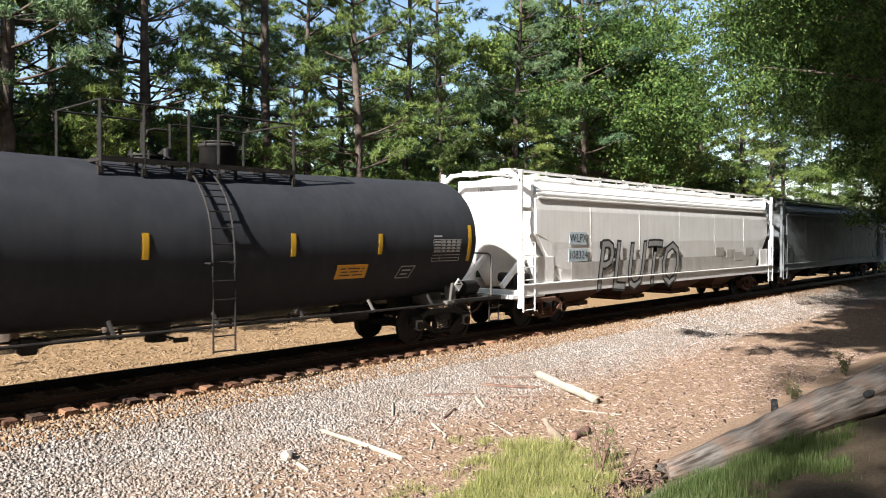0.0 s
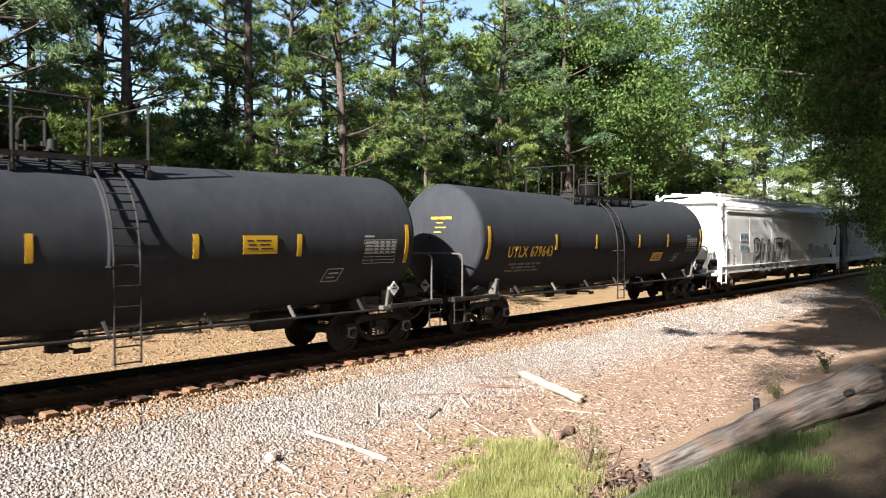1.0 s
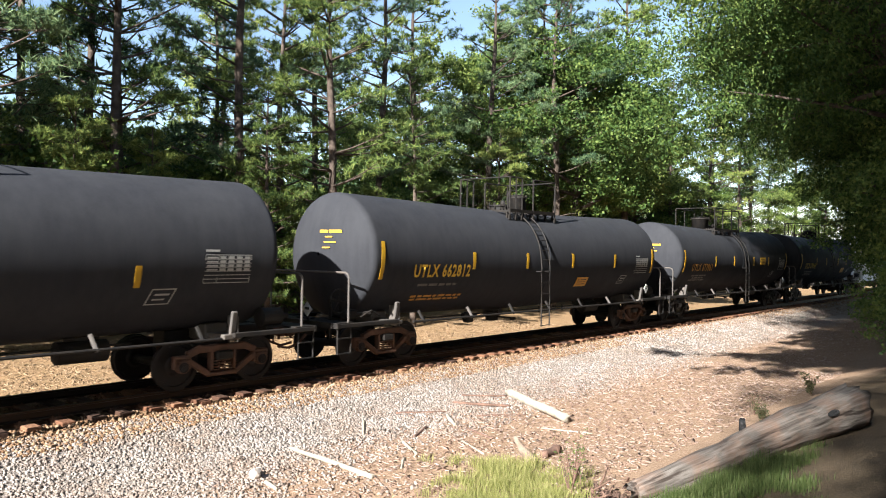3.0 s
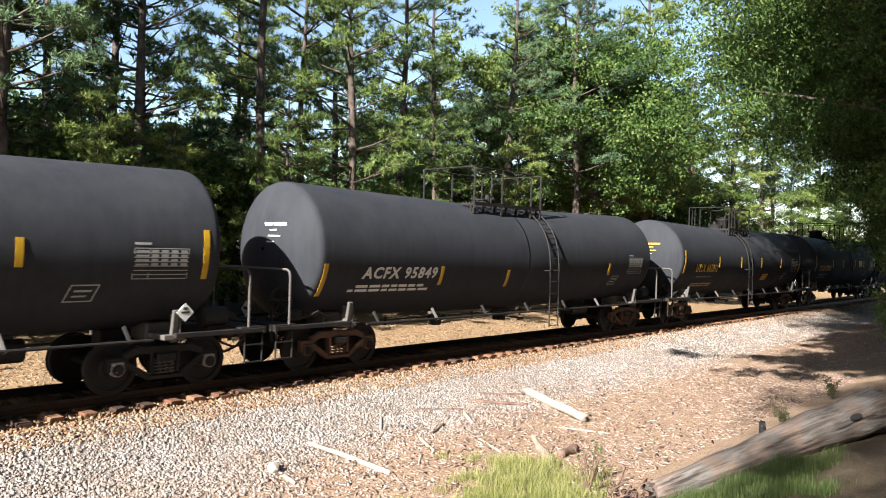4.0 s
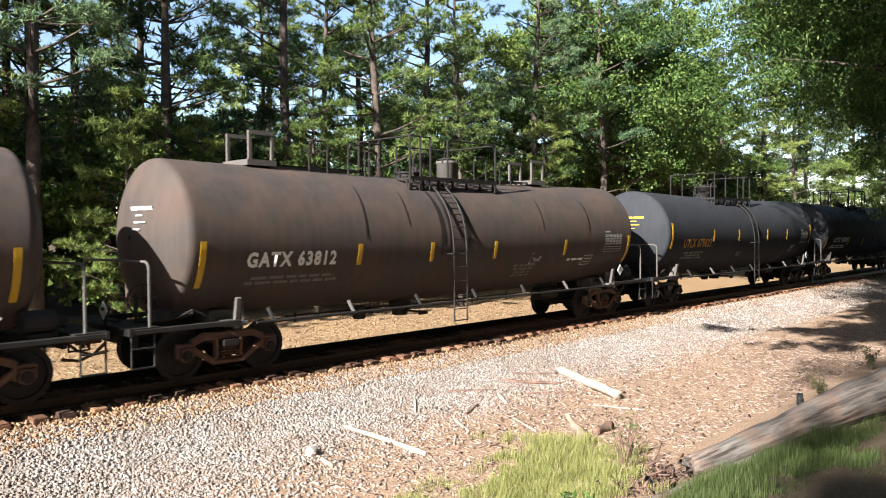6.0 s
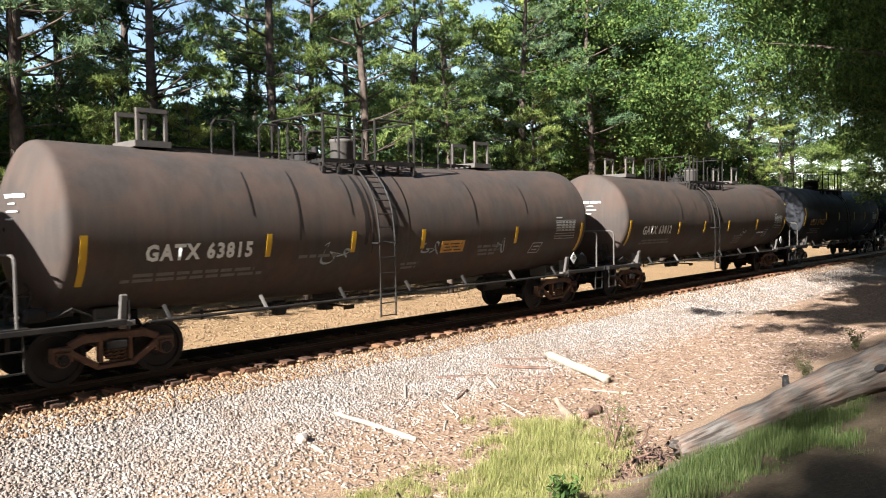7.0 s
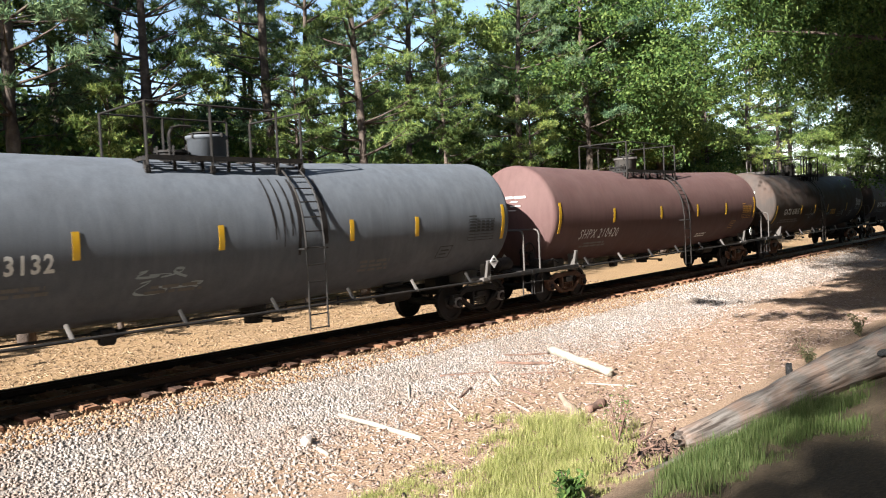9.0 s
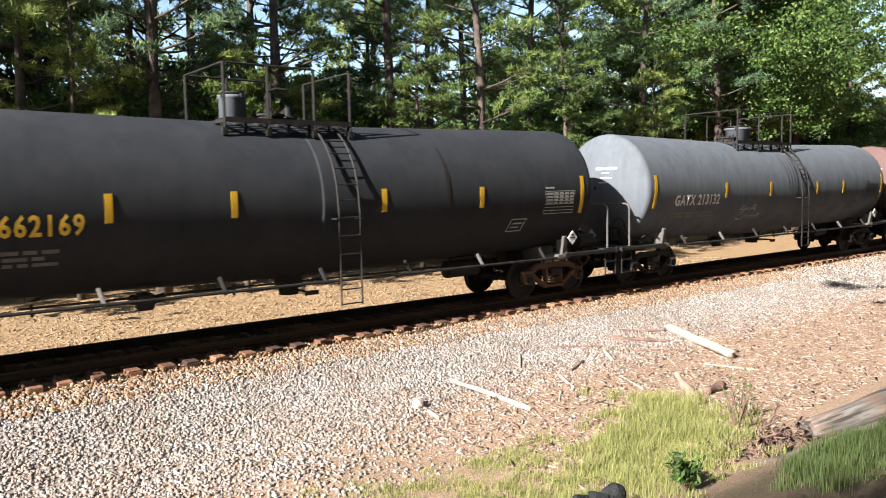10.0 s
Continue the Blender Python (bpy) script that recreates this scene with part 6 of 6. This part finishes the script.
blades("meadow_grass", [(9.4, -7.35, 0.7, 0.8, 6500, 0.17), (8.4, -7.9, 1.2, 0.8, 8500, 0.15), (7.1, -8.2, 1.4, 0.75, 7000, 0.12), (5.5, -8.3, 1.6, 0.8, 6000, 0.09), (3.9, -8.4, 1.5, 0.8, 4500, 0.08), (7.2, -9.0, 1.2, 0.6, 5500, 0.13), (8.6, -8.6, 0.7, 0.45, 3500, 0.15), (5.6, -9.4, 1.6, 0.7, 5500, 0.11), (4.6, -7.2, 1.5, 0.6, 3600, 0.065), (6.3, -7.3, 1.2, 0.5, 3200, 0.07), (3.0, -7.4, 1.4, 0.6, 2600, 0.06)],
       M_GRASS, "sunlit yellow-green grass tufts beside the gravel", 3, 0.8)
blades("bank_grass", [(8.9, -10.9, 0.9, 0.45, 6000, 0.15), (7.8, -10.7, 0.9, 0.5, 6000, 0.15), (9.6, -11.3, 0.8, 0.3, 2500, 0.12), (6.8, -11.0, 1.0, 0.5, 4000, 0.13), (8.2, -11.6, 1.0, 0.4, 2500, 0.10)], M_SHADEGRASS, "green bank grass below the log, with shade in its colour", 4)


def weed(name, x, y, h, seed, leaf, n, label, twiggy=False, leaf_mat=None):
    """A small plant: thin stems with leaves in pairs."""
    g = np.random.default_rng(seed)
    thing = tagged(new(name), label, "weed")
    st, spots = bmesh.new(), []
    for k in range(5 if not twiggy else 9):
        a, l = g.uniform(0, 6.28), h * g.uniform(0.6, 1.1)
        tip = Vector((math.cos(a) * l * 0.35, math.sin(a) * l * 0.35, l))
        pipe(st, [(0, 0, -0.03), tuple(tip * 0.5 + Vector((0, 0, 0.05 * h))), tuple(tip)], 0, 5, [0.008, 0.006, 0.003])
        for f in np.linspace(0.35, 1.0, n):
            spots.append(tuple(tip * f + Vector(g.normal(size=3) * 0.04 * h)))
    part("stem", st, M_DSTICK, thing)
    part("leaves", leaf_mesh("leaves", np.array(spots), 2 if twiggy else 5, 0.03, leaf, leaf * 0.6, leaf_mat or M_LEAF, g, 0.3, 0.6, False, True), parent=thing)
    thing.matrix_basis = pose(x, y, float(ground_z(x, y)))
    return thing


M_DRYLEAF = leafy("dusty_leaves", [(0.15, (0.045, 0.05, 0.025)), (0.5, (0.09, 0.09, 0.045)), (0.9, (0.15, 0.13, 0.07))], 0.2)
WEED = "small leafy weed growing from the bare earth"
weed("weed", 6.3, -9.72, 0.42, 1, 0.10, 8, WEED)
weed("weed", 6.6, -9.55, 0.35, 2, 0.09, 7, WEED)
weed("weed", 9.6, -8.4, 0.75, 3, 0.05, 5, "spindly half-bare sapling at the edge of the grass", True)
weed("weed", 9.0, -8.7, 0.8, 4, 0.05, 5, "spindly half-bare sapling at the edge of the grass", True)
weed("weed", 15.2, -9.3, 0.28, 5, 0.06, 8, WEED, False, M_DRYLEAF)
weed("weed", 15.8, -9.0, 0.42, 6, 0.05, 6, WEED, True, M_DRYLEAF)
weed("weed", 14.7, -9.5, 0.25, 7, 0.06, 8, WEED, False, M_DRYLEAF)
weed("weed", 18.5, -9.4, 0.5, 8, 0.09, 9, WEED, False, M_DRYLEAF)
rough_log("snag", (13.05, -9.75, -0.5), (12.9, -9.7, -0.02), 0.07, 0.05, M_COAL, "short dark broken snag behind the log", "stump", 8, 9, 6, 0.2)

# a hollow of dead leaves and roots under the end of the log
gx, gy = rng.normal(8.55, 0.42, 900), rng.normal(-9.25, 0.28, 900)
tagged(stones("leaf_litter", gx, gy, rng.uniform(0.03, 0.06, 900), M_DSTICK, 0.25, 0.6, rng.uniform(1.0, 2.5, 900), lay=0.6), "brown dead leaves and bark by the log's end", "leaf litter", kind="stuff")
for k, (a, b, c, d, z) in enumerate(((8.2, -9.1, 8.7, -9.5, 0.14), (8.9, -9.0, 8.5, -9.6, 0.10), (9.2, -8.9, 9.0, -9.3, 0.22), (8.0, -9.4, 8.5, -9.2, 0.08), (9.5, -8.6, 9.9, -8.3, 0.30), (9.4, -8.9, 9.9, -8.8, 0.2))):
    rough_log("dead_root", (a, b, float(ground_z(a, b)) - 0.01), (c, d, float(ground_z(c, d)) + z), 0.016, 0.008, M_DSTICK, "thin dead root sticking up beside the log", "root", 60 + k, 6, 6, 0.3)


def motions():
    """The train passes at an even pace; its wheelsets roll with it."""
    for car, x in CARS:
        walk(car, [(t, pose(x + SPEED * t, 0, 0)) for t in (0, 2, 4, 6, 8, 10)])
    step = math.degrees(SPEED / 30 / 0.46)
    for axle, ax in WHEELS:
        walk(axle, [(k / 30, pose(ax, 0, 0, 0, (k * step) % 360, 0)) for k in range(301)])


motions()
